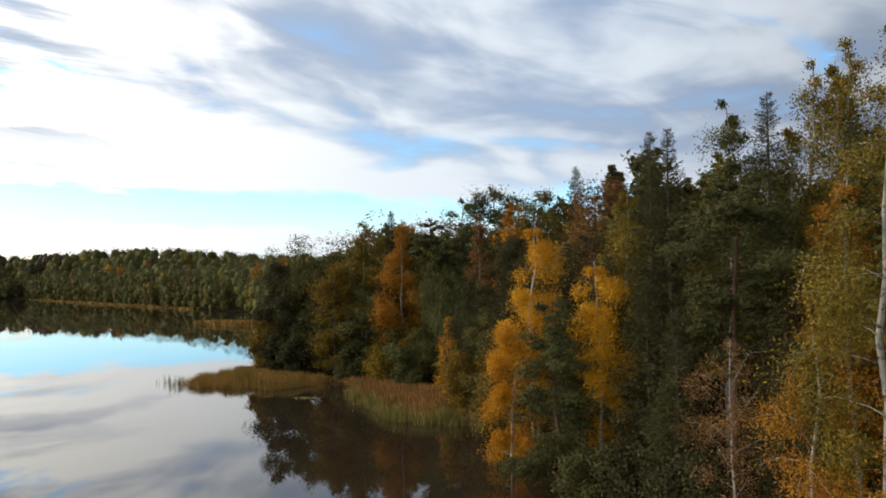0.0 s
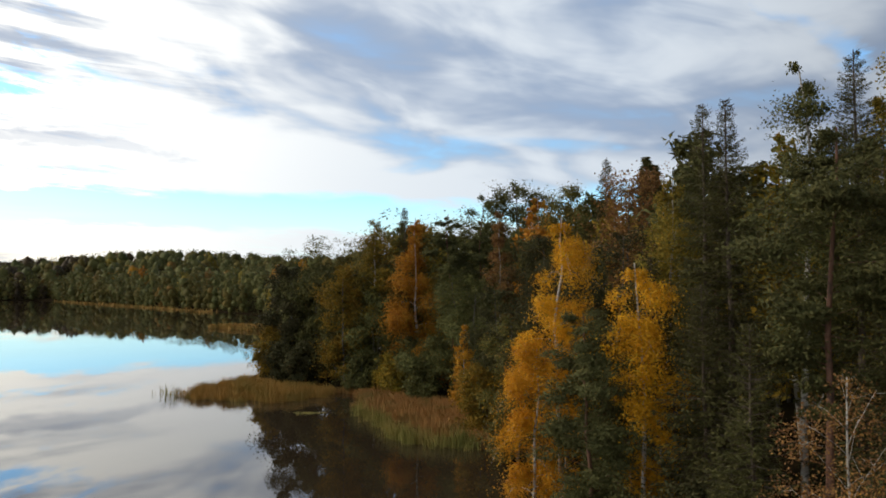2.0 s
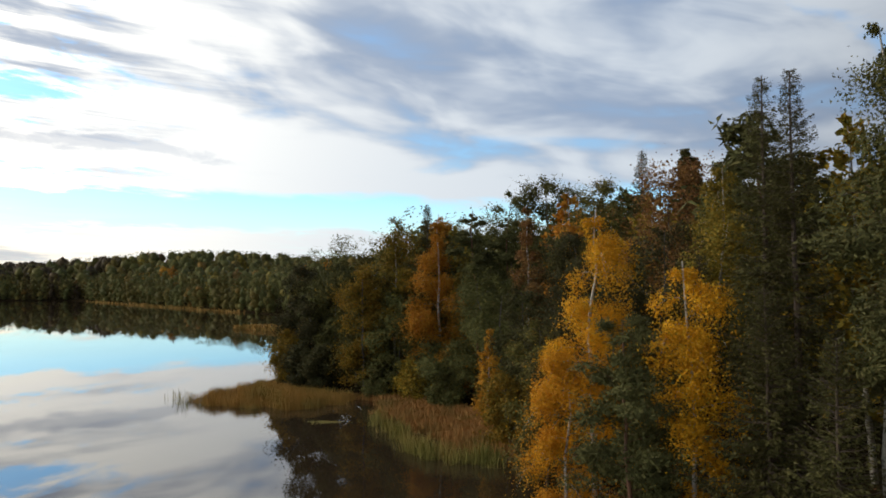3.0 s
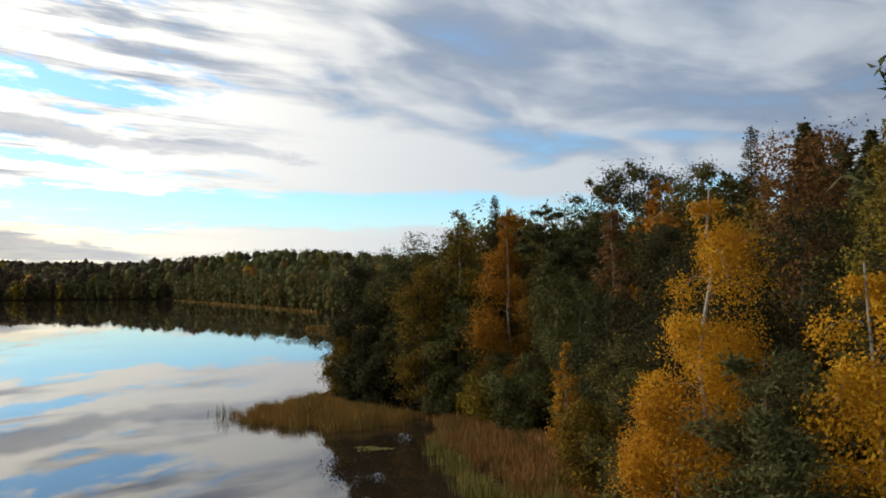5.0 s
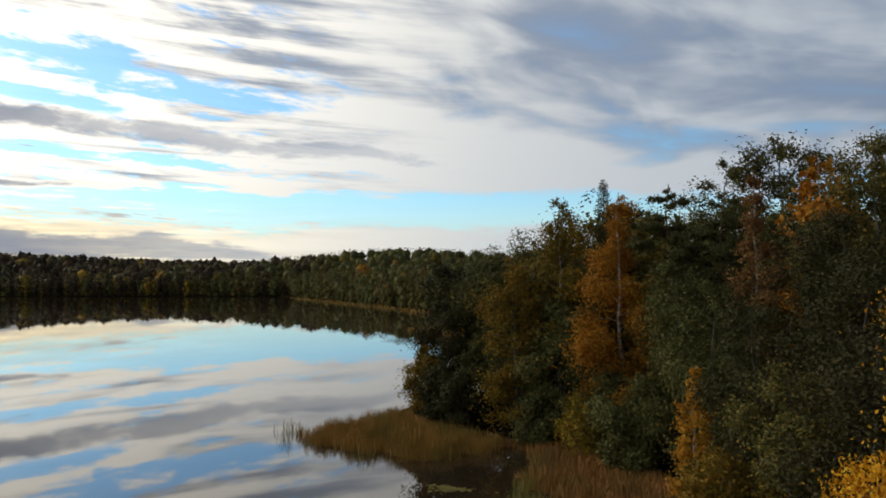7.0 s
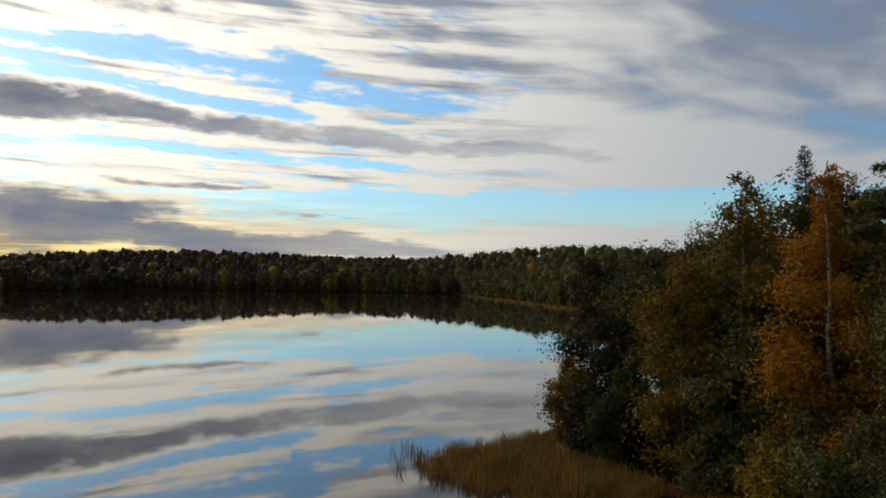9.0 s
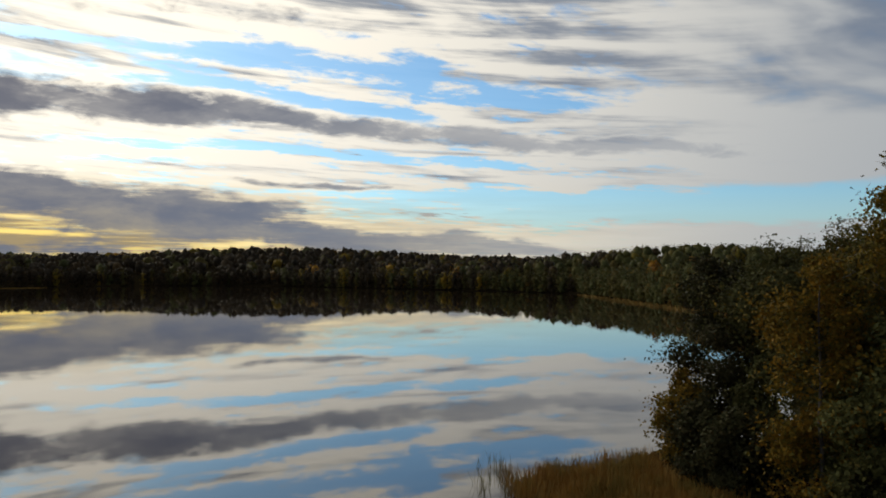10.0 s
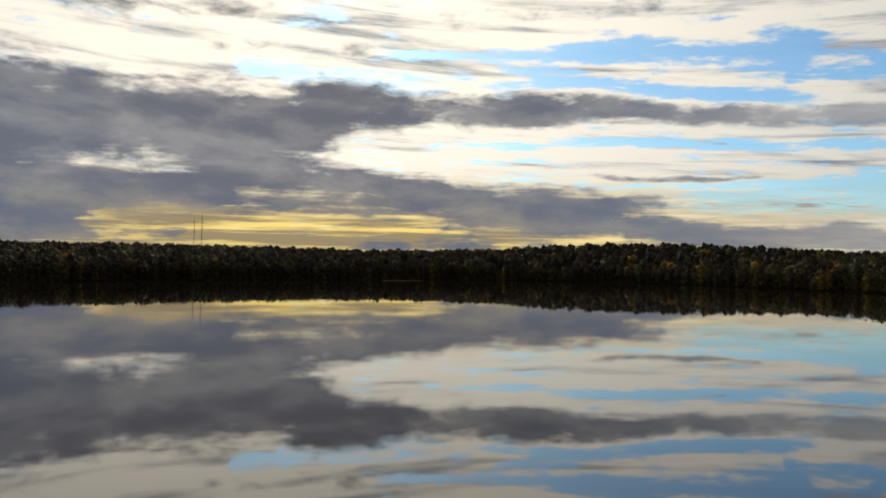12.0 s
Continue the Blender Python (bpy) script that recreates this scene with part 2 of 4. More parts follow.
OLIVE = leaf_material("olive_leaves", [(0, (0.10, 0.095, 0.03)), (0.6, (0.145, 0.125, 0.036)), (0.9, (0.19, 0.145, 0.04)), (1, (0.28, 0.16, 0.04))], 0.5, 0.08)
RUSSET = leaf_material("russet_leaves", [(0, (0.17, 0.08, 0.04)), (0.6, (0.26, 0.125, 0.05)), (1, (0.36, 0.19, 0.06))])
SPRUCE = leaf_material("spruce_needles", [(0, (0.072, 0.070, 0.026)), (0.7, (0.10, 0.094, 0.035)), (1, (0.135, 0.118, 0.045))], 0.8, 0.1)
PINE = leaf_material("pine_needles", [(0, (0.085, 0.088, 0.033)), (0.7, (0.115, 0.112, 0.042)), (1, (0.15, 0.135, 0.052))], 0.8, 0.1)


def bark_material(name, light, darkc, bands):
    m, g = material(name)
    place = g.node("ShaderNodeTexCoord").outputs["Object"]
    stretch = g.node("ShaderNodeMapping")
    g.put(place, stretch.inputs[0])
    stretch.inputs["Scale"].default_value = (1.5, 1.5, bands)
    marks = g.noise(stretch.outputs[0], 2.0, 4, 0.65)
    grain = g.noise(place, 14.0, 3, 0.6)
    tone = g.mix(g.step(marks, 0.5, 0.66), (*light, 1), (*darkc, 1))
    tone = g.mix(g.math("MULTIPLY", grain, 0.5), tone, (*darkc, 1))
    finish(g, surface(g, tone, 0.8, grain, 0.5, 0.02).outputs[0])
    return m


BIRCH_BARK = bark_material("birch_bark", (0.62, 0.58, 0.50), (0.10, 0.085, 0.07), 3.0)
DUSKY = leaf_material("brown_bare_twigs_and_leaves", [(0, (0.050, 0.040, 0.026)), (0.6, (0.075, 0.056, 0.032)), (0.95, (0.10, 0.068, 0.034)), (1, (0.17, 0.10, 0.035))], 0.05, 0.06)
GREY_BARK = bark_material("grey_bark", (0.16, 0.14, 0.115), (0.06, 0.05, 0.04), 0.6)
SPRUCE_BARK = bark_material("spruce_bark", (0.12, 0.085, 0.06), (0.045, 0.032, 0.025), 0.7)
PINE_BARK = bark_material("pine_bark", (0.22, 0.105, 0.06), (0.08, 0.045, 0.03), 0.7)


def ground_material():
    m, g = material("forest_floor")
    place = g.node("ShaderNodeTexCoord").outputs["Object"]
    coarse = g.noise(place, 0.12, 5, 0.6)
    small = g.noise(place, 3.0, 5, 0.7)
    tone = g.ramp(coarse, [(0.3, (0.018, 0.016, 0.009)), (0.5, (0.03, 0.022, 0.012)), (0.7, (0.024, 0.026, 0.011))])
    tone = g.mix(g.step(small, 0.5, 0.7), tone, (0.06, 0.038, 0.016, 1))
    p = surface(g, tone, 0.95, small, 0.6, 0.1)
    p.inputs["Specular IOR Level"].default_value = 0.0
    finish(g, p.outputs[0])
    return m


def water_material():
    m, g = material("still_lake_water")
    place = g.node("ShaderNodeTexCoord").outputs["Object"]
    stretch = g.node("ShaderNodeMapping")
    g.put(place, stretch.inputs[0])
    stretch.inputs["Scale"].default_value = (1.0, 0.6, 1.0)
    calm = g.noise(stretch.outputs[0], 0.35, 3, 0.5)
    ripple = g.noise(stretch.outputs[0], 1.7, 3, 0.5)
    gusts = g.step(g.noise(place, 0.018, 2, 0.5), 0.45, 0.65, 0.25, 1.0)
    height = g.math("ADD", g.math("MULTIPLY", calm, 1.0), g.math("MULTIPLY", g.math("MULTIPLY", ripple, gusts), 0.25))
    p = surface(g, (0.036, 0.025, 0.015, 1), 0.02, height, 0.10, 0.022)
    p.inputs["IOR"].default_value = 1.8
    finish(g, p.outputs[0])
    return m


def reed_material(name, stops):
    m, g = material(name)
    geo = g.node("ShaderNodeNewGeometry")
    place = g.node("ShaderNodeTexCoord").outputs["Object"]
    drift = g.noise(place, 0.3, 4, 0.65)
    mixed = g.math("ADD", g.math("MULTIPLY", geo.outputs["Random Per Island"], 0.4), g.math("SUBTRACT", g.math("MULTIPLY", drift, 1.9), 0.65))
    p = surface(g, g.ramp(mixed, stops), 0.7)
    p.inputs["Specular IOR Level"].default_value = 0.15
    finish(g, p.outputs[0])
    return m


FRINGE = reed_material("olive_reeds", [(0.0, (0.16, 0.165, 0.04)), (0.4, (0.25, 0.22, 0.055)), (0.75, (0.35, 0.26, 0.075)), (1.0, (0.45, 0.33, 0.11))])
GROUND, WATER = ground_material(), water_material()
REED = reed_material("autumn_reeds", [(0.0, (0.18, 0.155, 0.04)), (0.35, (0.32, 0.22, 0.055)), (0.65, (0.45, 0.245, 0.06)), (1.0, (0.50, 0.34, 0.11))])
SEDGE = reed_material("brown_sedge", [(0.0, (0.18, 0.16, 0.045)), (0.4, (0.33, 0.19, 0.06)), (0.7, (0.44, 0.21, 0.065)), (1.0, (0.48, 0.31, 0.10))])

# ---- lake and ground ----
SHORE = [(16, -70), (10, -25), (6.5, 8), (5.2, 25), (4.0, 38), (3.0, 48), (1.6, 57), (0.2, 63), (-2.8, 70.5), (-5, 78), (-9.5, 83), (-16, 85.5),
         (-24, 89), (-28.5, 92), (-29, 97), (-22, 108), (-18, 130), (-30, 158), (-47, 172), (-50, 182), (-58, 205), (-72, 240),
         (-90, 256), (-118, 288), (-170, 338), (-262, 428), (-350, 432), (-470, 428), (-590, 425), (-660, 330), (-650, 200), (-575, 50),
         (-520, -60), (-470, -220), (-330, -380), (-120, -430), (30, -330), (50, -180)]
SHORE_A = np.array(SHORE, float)
SHORE_B = np.roll(SHORE_A, -1, axis=0)


def shore_distance(x, y):
    """Metres from the waterline: positive on land, negative in the lake."""
    p = np.stack([np.ravel(x), np.ravel(y)], -1).astype(float)
    best, inside = np.full(len(p), 1e9), np.zeros(len(p), bool)
    for a, b in zip(SHORE_A, SHORE_B):
        ab = b - a
        k = np.clip(((p - a) @ ab) / (ab @ ab), 0, 1)
        best = np.minimum(best, np.hypot(*(p - a - k[:, None] * ab).T))
        cross = (a[1] > p[:, 1]) != (b[1] > p[:, 1])
        with np.errstate(divide="ignore", invalid="ignore"):
            at = (b[0] - a[0]) * (p[:, 1] - a[1]) / (b[1] - a[1]) + a[0]
        inside ^= cross & (p[:, 0] < at)
    return np.where(inside, -best, best).reshape(np.shape(x))


HILLS = [(-1350, 60, 520, 14), (-850, 640, 260, 22), (-262, 560, 120, 17), (-1500, -500, 600, 10), (-420, 900, 260, 8), (500, 600, 400, 18),
         (-2600, 1500, 900, 40), (-200, 2600, 900, 20), (600, -800, 600, 25)]


def ground_height(x, y):
    x, y = np.asarray(x, float), np.asarray(y, float)
    d = shore_distance(x, y)
    land = np.maximum(d, 0)
    z = 0.12 + 3.2 * (1 - np.exp(-land / 30)) + 6 * (1 - np.exp(-land / 260))
    for hx, hy, r, h in HILLS:
        z = z + h * np.exp(-((x - hx) ** 2 + (y - hy) ** 2) / r**2) * (1 - np.exp(-land / 90))
    z = z + 0.25 * np.sin(x * 0.31 + 1.3) * np.sin(y * 0.27) * np.minimum(land / 6, 1)
    return np.where(d > 0, z, np.maximum(0.12 + d * 0.22, -4.0))


def mesh_from(name, verts, quads, mat, smooth=False):
    """A mesh out of an array of corners and an array of four-cornered faces."""
    verts, quads = np.asarray(verts, np.float32), np.asarray(quads, np.int32)
    me = bpy.data.meshes.new(name)
    me.vertices.add(len(verts))
    me.vertices.foreach_set("co", verts.ravel())
    me.loops.add(quads.size)
    me.loops.foreach_set("vertex_index", quads.ravel())
    me.polygons.add(len(quads))
    me.polygons.foreach_set("loop_start", np.arange(0, quads.size, 4, dtype=np.int32))
    if smooth:
        me.polygons.foreach_set("use_smooth", np.ones(len(quads), bool))
    me.materials.append(mat)
    me.update(calc_edges=True)
    me.validate()
    return me


def spread(near_low, near_high, step, far):
    """Grid lines: even between the two bounds, then ever wider out to far."""
    lines = list(np.arange(near_low, near_high + step, step))
    gap = step
    while lines[-1] < far:
        gap *= 1.13
        lines.append(lines[-1] + gap)
    gap = step
    while lines[0] > -far:
        gap *= 1.13
        lines.insert(0, lines[0] - gap)
    return np.array(lines)


def build_ground():
    xs, ys = spread(-70, 60, 2.5, 4400), spread(-30, 200, 2.5, 4400)
    gx, gy = np.meshgrid(xs, ys)
    verts = np.stack([gx.ravel(), gy.ravel(), ground_height(gx, gy).ravel()], -1)
    n, w = np.arange((len(ys) - 1) * (len(xs) - 1)), len(xs)
    base = n // (w - 1) * w + n % (w - 1)
    quads = np.stack([base, base + 1, base + w + 1, base + w], -1)
    tagged(new("ground", mesh_from("ground", verts, quads, GROUND, True)), "brown forest floor under the lakeside wood", "ground", kind="structure")
    s = 1100
    flat = [(-s, -s, 0), (s * 0.4, -s, 0), (s * 0.4, s, 0), (-s, s, 0)]
    tagged(new("water", mesh_from("water", flat, [(0, 1, 2, 3)], WATER)), "still dark lake water mirroring the cloudy sky", "lake", kind="structure")


build_ground()

# ---- trees ----


def unit(v):
    return v / np.maximum(np.linalg.norm(v, axis=-1, keepdims=True), 1e-9)


def leaf_cards(rng, centres, ways, length, width, facing=None):
    """Small folded leaves: one four-cornered blade a place, along its way, turned towards facing where it is given."""
    n = len(centres)
    ways = unit(ways)
    side = unit(np.cross(ways, rng.normal(size=(n, 3)) if facing is None else facing))
    over = np.cross(ways, side)
    l = (length * rng.uniform(0.65, 1.35, n))[:, None]
    w = (width * rng.uniform(0.65, 1.35, n))[:, None]
    fold = over * l * rng.uniform(-0.25, 0.25, (n, 1))
    v = np.stack([centres - ways * l / 2, centres + side * w / 2 + fold, centres + ways * l / 2, centres - side * w / 2 + fold], 1)
    return v.reshape(-1, 3), np.arange(4 * n).reshape(-1, 4)


def tubes(lines, sides=5):
    """Tapered round limbs: lines of (points, radii)."""
    verts, quads, at = [], [], 0
    turn = np.linspace(0, 2 * math.pi, sides, endpoint=False)
    for points, radii in lines:
        points = np.asarray(points, float)
        along = unit(np.gradient(points, axis=0))
        ref = np.where(np.abs(along[:, 2:3]) > 0.9, [[1.0, 0, 0]], [[0, 0, 1.0]])
        a = unit(np.cross(along, ref))
        b = np.cross(along, a)
        ring = points[:, None] + np.asarray(radii)[:, None, None] * (a[:, None] * np.cos(turn)[None, :, None] + b[:, None] * np.sin(turn)[None, :, None])
        verts.append(ring.reshape(-1, 3))
        n = np.arange((len(points) - 1) * sides)
        i, j = n // sides, n % sides
        k = (j + 1) % sides
        quads.append(at + np.stack([i * sides + j, i * sides + k, (i + 1) * sides + k, (i + 1) * sides + j], -1))
        at += len(points) * sides
    return np.concatenate(verts), np.concatenate(quads)


SHAPES = {
    "birch": lambda s: 0.16 + np.sin(np.pi * np.clip(s, 0, 1) ** 0.75) ** 0.85 * 0.84,
    "cone": lambda s: 0.10 + 0.90 * (1 - s) ** 0.8,
    "round": lambda s: 0.25 + 0.75 * np.sqrt(np.clip(1 - (1.9 * s - 0.8) ** 2, 0, 1)),
    "bush": lambda s: 0.35 + 0.65 * np.sqrt(np.clip(1 - s**2, 0, 1)),
    "crown": lambda s: 0.2 + 0.8 * np.sin(np.pi * np.clip(s, 0, 1) ** 1.2),
}


def bend(start, way, length, sag, rng, points=6):
    """A limb that sets out along way and sags under its weight."""
    k = np.linspace(0, 1, points)[:, None]
    line = start + way * length * k + np.array([0, 0, -1.0]) * sag * length * k**2
    line[1:] += rng.normal(scale=0.035 * length, size=(points - 1, 3)) * k[1:]
    return line


def leafy_tree(seed, H, R, h0, shape, leaves, size, sag=0.25, rise=0.7, limbs=26, lean=(0, 0), hang=0.4, clump=0.16, narrow=0.62, stems=1, thick=0.0095, mass=0.62, flat=0.8):
    """Trunk, limbs and leaves of a broad-leaved tree or a pine, standing on the origin."""
    rng = np.random.default_rng(seed)
    trunk, wood, tips, masses = [], [], [], []
    for stem in range(stems):
        k = np.linspace(0, 1, 11)
        out = np.array([math.cos(stem * 2.4 + seed), math.sin(stem * 2.4 + seed)]) * (0 if stems == 1 else 0.10 * H)
        tall = H * (1 if stem == 0 else rng.uniform(0.75, 0.95))
        wander = np.cumsum(rng.normal(scale=0.010 * H, size=(11, 2)), 0) * k[:, None] ** 0.5
        core = np.stack([lean[0] * k**1.5 + out[0] * k + wander[:, 0], lean[1] * k**1.5 + out[1] * k + wander[:, 1], tall * k - 0.25 * (k == 0)], -1)
        trunk.append((core, H * thick * (1 - 0.9 * k) + 0.012))
        for n in range(limbs):
            s = (n + rng.uniform(0, 1)) / limbs
            t = h0 + (1 - h0) * s * 0.985
            start = np.array([np.interp(t, k, core[:, c]) for c in range(3)])
            a = n * 2.39996 + rng.normal(scale=0.5)
            tilt = rise * (0.55 + 0.75 * s) + rng.normal(scale=0.12)
            way = np.array([math.cos(a) * math.cos(tilt), math.sin(a) * math.cos(tilt), math.sin(tilt)])
            length = max(R * SHAPES[shape](s) * rng.uniform(0.72, 1.18) / max(math.cos(tilt), 0.55), 0.25)
            line = bend(start, way, length, sag * rng.uniform(0.6, 1.4), rng)
            thin = 0.22 * H * thick * (1 - t) + 0.007
            wood.append((line[[0, 1, 3, 5]], np.linspace(thin, 0.004, 4)))
            full = rng.uniform(0.35, 1.65)
            reach = rng.uniform(0.3, 0.92) * 5
            masses.append((*[np.interp(reach, np.arange(6), line[:, c]) for c in range(3)], np.clip(0.36 * length * rng.uniform(0.7, 1.25), 0.16, 1.5), full))
            tips.append((line[1:], length * 0.10, full))
            for m in range(5):
                f = rng.uniform(0.3, 0.98)
                j = f * (len(line) - 1)
                p = line[int(j)] + (line[min(int(j) + 1, len(line) - 1)] - line[int(j)]) * (j - int(j))
                w = unit(way * 0.7 + rng.normal(scale=0.6, size=3))
                twig = bend(p, w, length * rng.uniform(0.22, 0.5), sag * 1.8, rng, 4)
                if m < 2:
                    wood.append((twig[::3], [0.007, 0.003]))
                tips.append((twig, length * clump, full))
    weights = np.array([np.linalg.norm(line[-1] - line[0]) + 0.3 for line, *_ in tips]) * np.array([full for *_, full in tips])
    share = rng.choice(len(tips), leaves, p=weights / weights.sum())
    f = rng.uniform(0, 1, leaves)
    centres = np.empty((leaves, 3))
    wide = np.empty(leaves)
    for i, (line, w, _) in enumerate(tips):
        mine = np.nonzero(share == i)[0]
        q = np.linspace(0, 1, len(line))
        for c in range(3):
            centres[mine, c] = np.interp(f[mine], q, line[:, c])
        wide[mine] = w
    centres += rng.normal(size=(leaves, 3)) * np.clip(wide, 0.10, 0.6)[:, None] * [1, 1, 0.8]
    centres[:, 2] -= hang * rng.exponential(0.5, leaves) * np.clip(wide, 0.1, 0.6) * 2
    ways = rng.normal(size=(leaves, 3)) * [1, 1, 0.7] - [0, 0, hang]
    facing = rng.normal(size=(leaves, 3)) * 0.36 + [0, 0, 0.25]
    masses = np.array(masses)
    many = int(mass * leaves)
    mine = rng.choice(len(masses), many, p=masses[:, 3] ** 2 * masses[:, 4] / (masses[:, 3] ** 2 * masses[:, 4]).sum())
    away = unit(rng.normal(size=(many, 3)))
    reach = masses[mine, 3:4] * rng.uniform(0.5, 1.06, (many, 1)) * (1 + 0.22 * np.sin(5 * away[:, :1] + mine[:, None]) * np.sin(6 * away[:, 2:] + 2.0 * mine[:, None]))
    centres[:many] = masses[mine, :3] + away * reach * [1, 1, flat]
    centres[:many, 2] -= hang * rng.exponential(0.35, many) * masses[mine, 3]
    facing[:many] += 0.85 * away
    keep = centres[:, 2] > 0.1
    middle = np.array([lean[0] * 0.5, lean[1] * 0.5, H * (h0 + 0.45 * (1 - h0))])
    facing += unit((centres - middle) / [R, R, 0.5 * H]) * 0.5
    return tubes(trunk, 8), tubes(wood, 3), leaf_cards(rng, centres[keep], ways[keep], size, size * narrow, facing[keep])


def spruce_tree(seed, H, R, sprays, size, h0=0.06, sparse=1.0):
    """A spruce: whorls of sagging branches that carry hanging sprays."""
    rng = np.random.default_rng(seed)
    k = np.linspace(0, 1, 9)
    core = np.stack([rng.normal(scale=0.02, size=9), rng.normal(scale=0.02, size=9), 0.985 * H * k], -1)
    core[0] = (0, 0, -0.25)
    trunk = [(core, H * 0.011 * (1 - 0.95 * k) + 0.012)]
    wood, pts, ways, sizes = [], [], [], []
    z = h0 * H
    while z < H * 0.985:
        s = (z / H - h0) / (1 - h0)
        reach = R * (0.03 + 0.97 * (1 - s) ** 0.66) * (0.85 if s < 0.12 else 1)
        for n in range(rng.integers(5, 8)):
            a = rng.uniform(0, 2 * math.pi)
            L = max(reach * rng.uniform(0.62, 1.15) * sparse, 0.2)
            tilt = -0.28 + 0.75 * s + rng.normal(scale=0.08)
            way = np.array([math.cos(a) * math.cos(tilt), math.sin(a) * math.cos(tilt), math.sin(tilt)])
            q = np.linspace(0, 1, 5)[:, None]
            line = np.array([0, 0, z]) + way * L * q + np.array([0, 0, 1.0]) * (0.20 * L * q**3 - 0.14 * L * q)
            wood.append((line[::2], np.linspace(0.012 + 0.012 * (1 - s), 0.005, 3)))
            m = max(9, int(1.25 * sprays * math.sqrt(L / R)))
            f = rng.uniform(0.08, 1.05, m) ** 0.8
            c = np.stack([np.interp(f, q[:, 0], line[:, i]) for i in range(3)], -1)
            across = np.array([-math.sin(a), math.cos(a), 0])
            off = rng.uniform(-1, 1, m)[:, None] * (0.10 + 0.22 * L * np.maximum(1 - f[:, None], 0) ** 0.6)
            c = c + across * off - [0, 0, 1] * rng.exponential(0.11, (m, 1))
            pts.append(c)
            sizes.append(np.full(m, size * (0.45 + 0.55 * min(1.0, 2.2 * (1 - s)))))
            ways.append(way * 0.9 + across * np.sign(off) * 0.7 + np.array([0, 0, -0.45]) + rng.normal(scale=0.3, size=(m, 3)))
        z += rng.uniform(0.20, 0.34) * (0.5 + 0.5 * H / 18) * (1.15 - 0.4 * s)
    sizes = np.concatenate(sizes)
    return tubes(trunk, 8), tubes(wood, 3), leaf_cards(rng, np.concatenate(pts), np.concatenate(ways), sizes, sizes * 0.26)


def plant(name, built, bark, leaf, label, category, at, group="", turn=0.0, scale=1.0):
    """Stands a built tree up as one thing: trunk with its limbs, and crown."""
    thing = new(name)
    (tv, tq), (lv, lq), leaves = built
    wood = np.concatenate([tv, lv]), np.concatenate([tq, lq + len(tv)])
    for part_name, (verts, quads), mat in (("trunk", wood, bark), ("crown", leaves, leaf)):
        ob = new(part_name, mesh_from(part_name, verts, quads, mat, part_name != "crown"))
        ob.parent = thing
        ob.material_slots[0].link = "OBJECT"
        ob.material_slots[0].material = mat
    thing.matrix_basis = stand(*at, turn, scale)
    return tagged(thing, label, category, group)


def stand(x, y, turn=0.0, scale=1.0):
    z = float(ground_height(np.array([x]), np.array([y]))[0])
    return Matrix.LocRotScale((x, y, max(z, -0.3) - 0.05), Euler((0, 0, turn)), (scale,) * 3 if isinstance(scale, (int, float)) else scale)


def again(thing, x, y, turn, scale, leaf=None, label=""):
    """Another tree of the same build, with leaves of its own colour."""
    other = copy_thing(thing, stand(x, y, turn, scale))
    if leaf:
        for part_ob in other.children:
            if part_ob.name.startswith("crown"):
                part_ob.material_slots[0].material = leaf
    return tagged(other, label)


# the wood's edge, tree by tree
def tall(x, y, top):
    """Height of a tree at (x, y) whose top is that high over the lake."""
    return top - float(ground_height(np.array([x]), np.array([y]))[0])


WOOD = "trees of the lakeside wood"


def edge_spruce(seed, x, y, top, R, sprays=15, size=0.42, label="tall dark green spruce at the wood's edge"):
    return plant("spruce_tree", spruce_tree(seed, tall(x, y, top), R, sprays, size), SPRUCE_BARK, SPRUCE, label, "tree", (x, y), WOOD)


def edge_leafy(name, seed, x, y, top, R, leaf, label, bark=GREY_BARK, **form):
    return plant(name, leafy_tree(seed, tall(x, y, top), R, **form), bark, leaf, label, "tree", (x, y), WOOD)


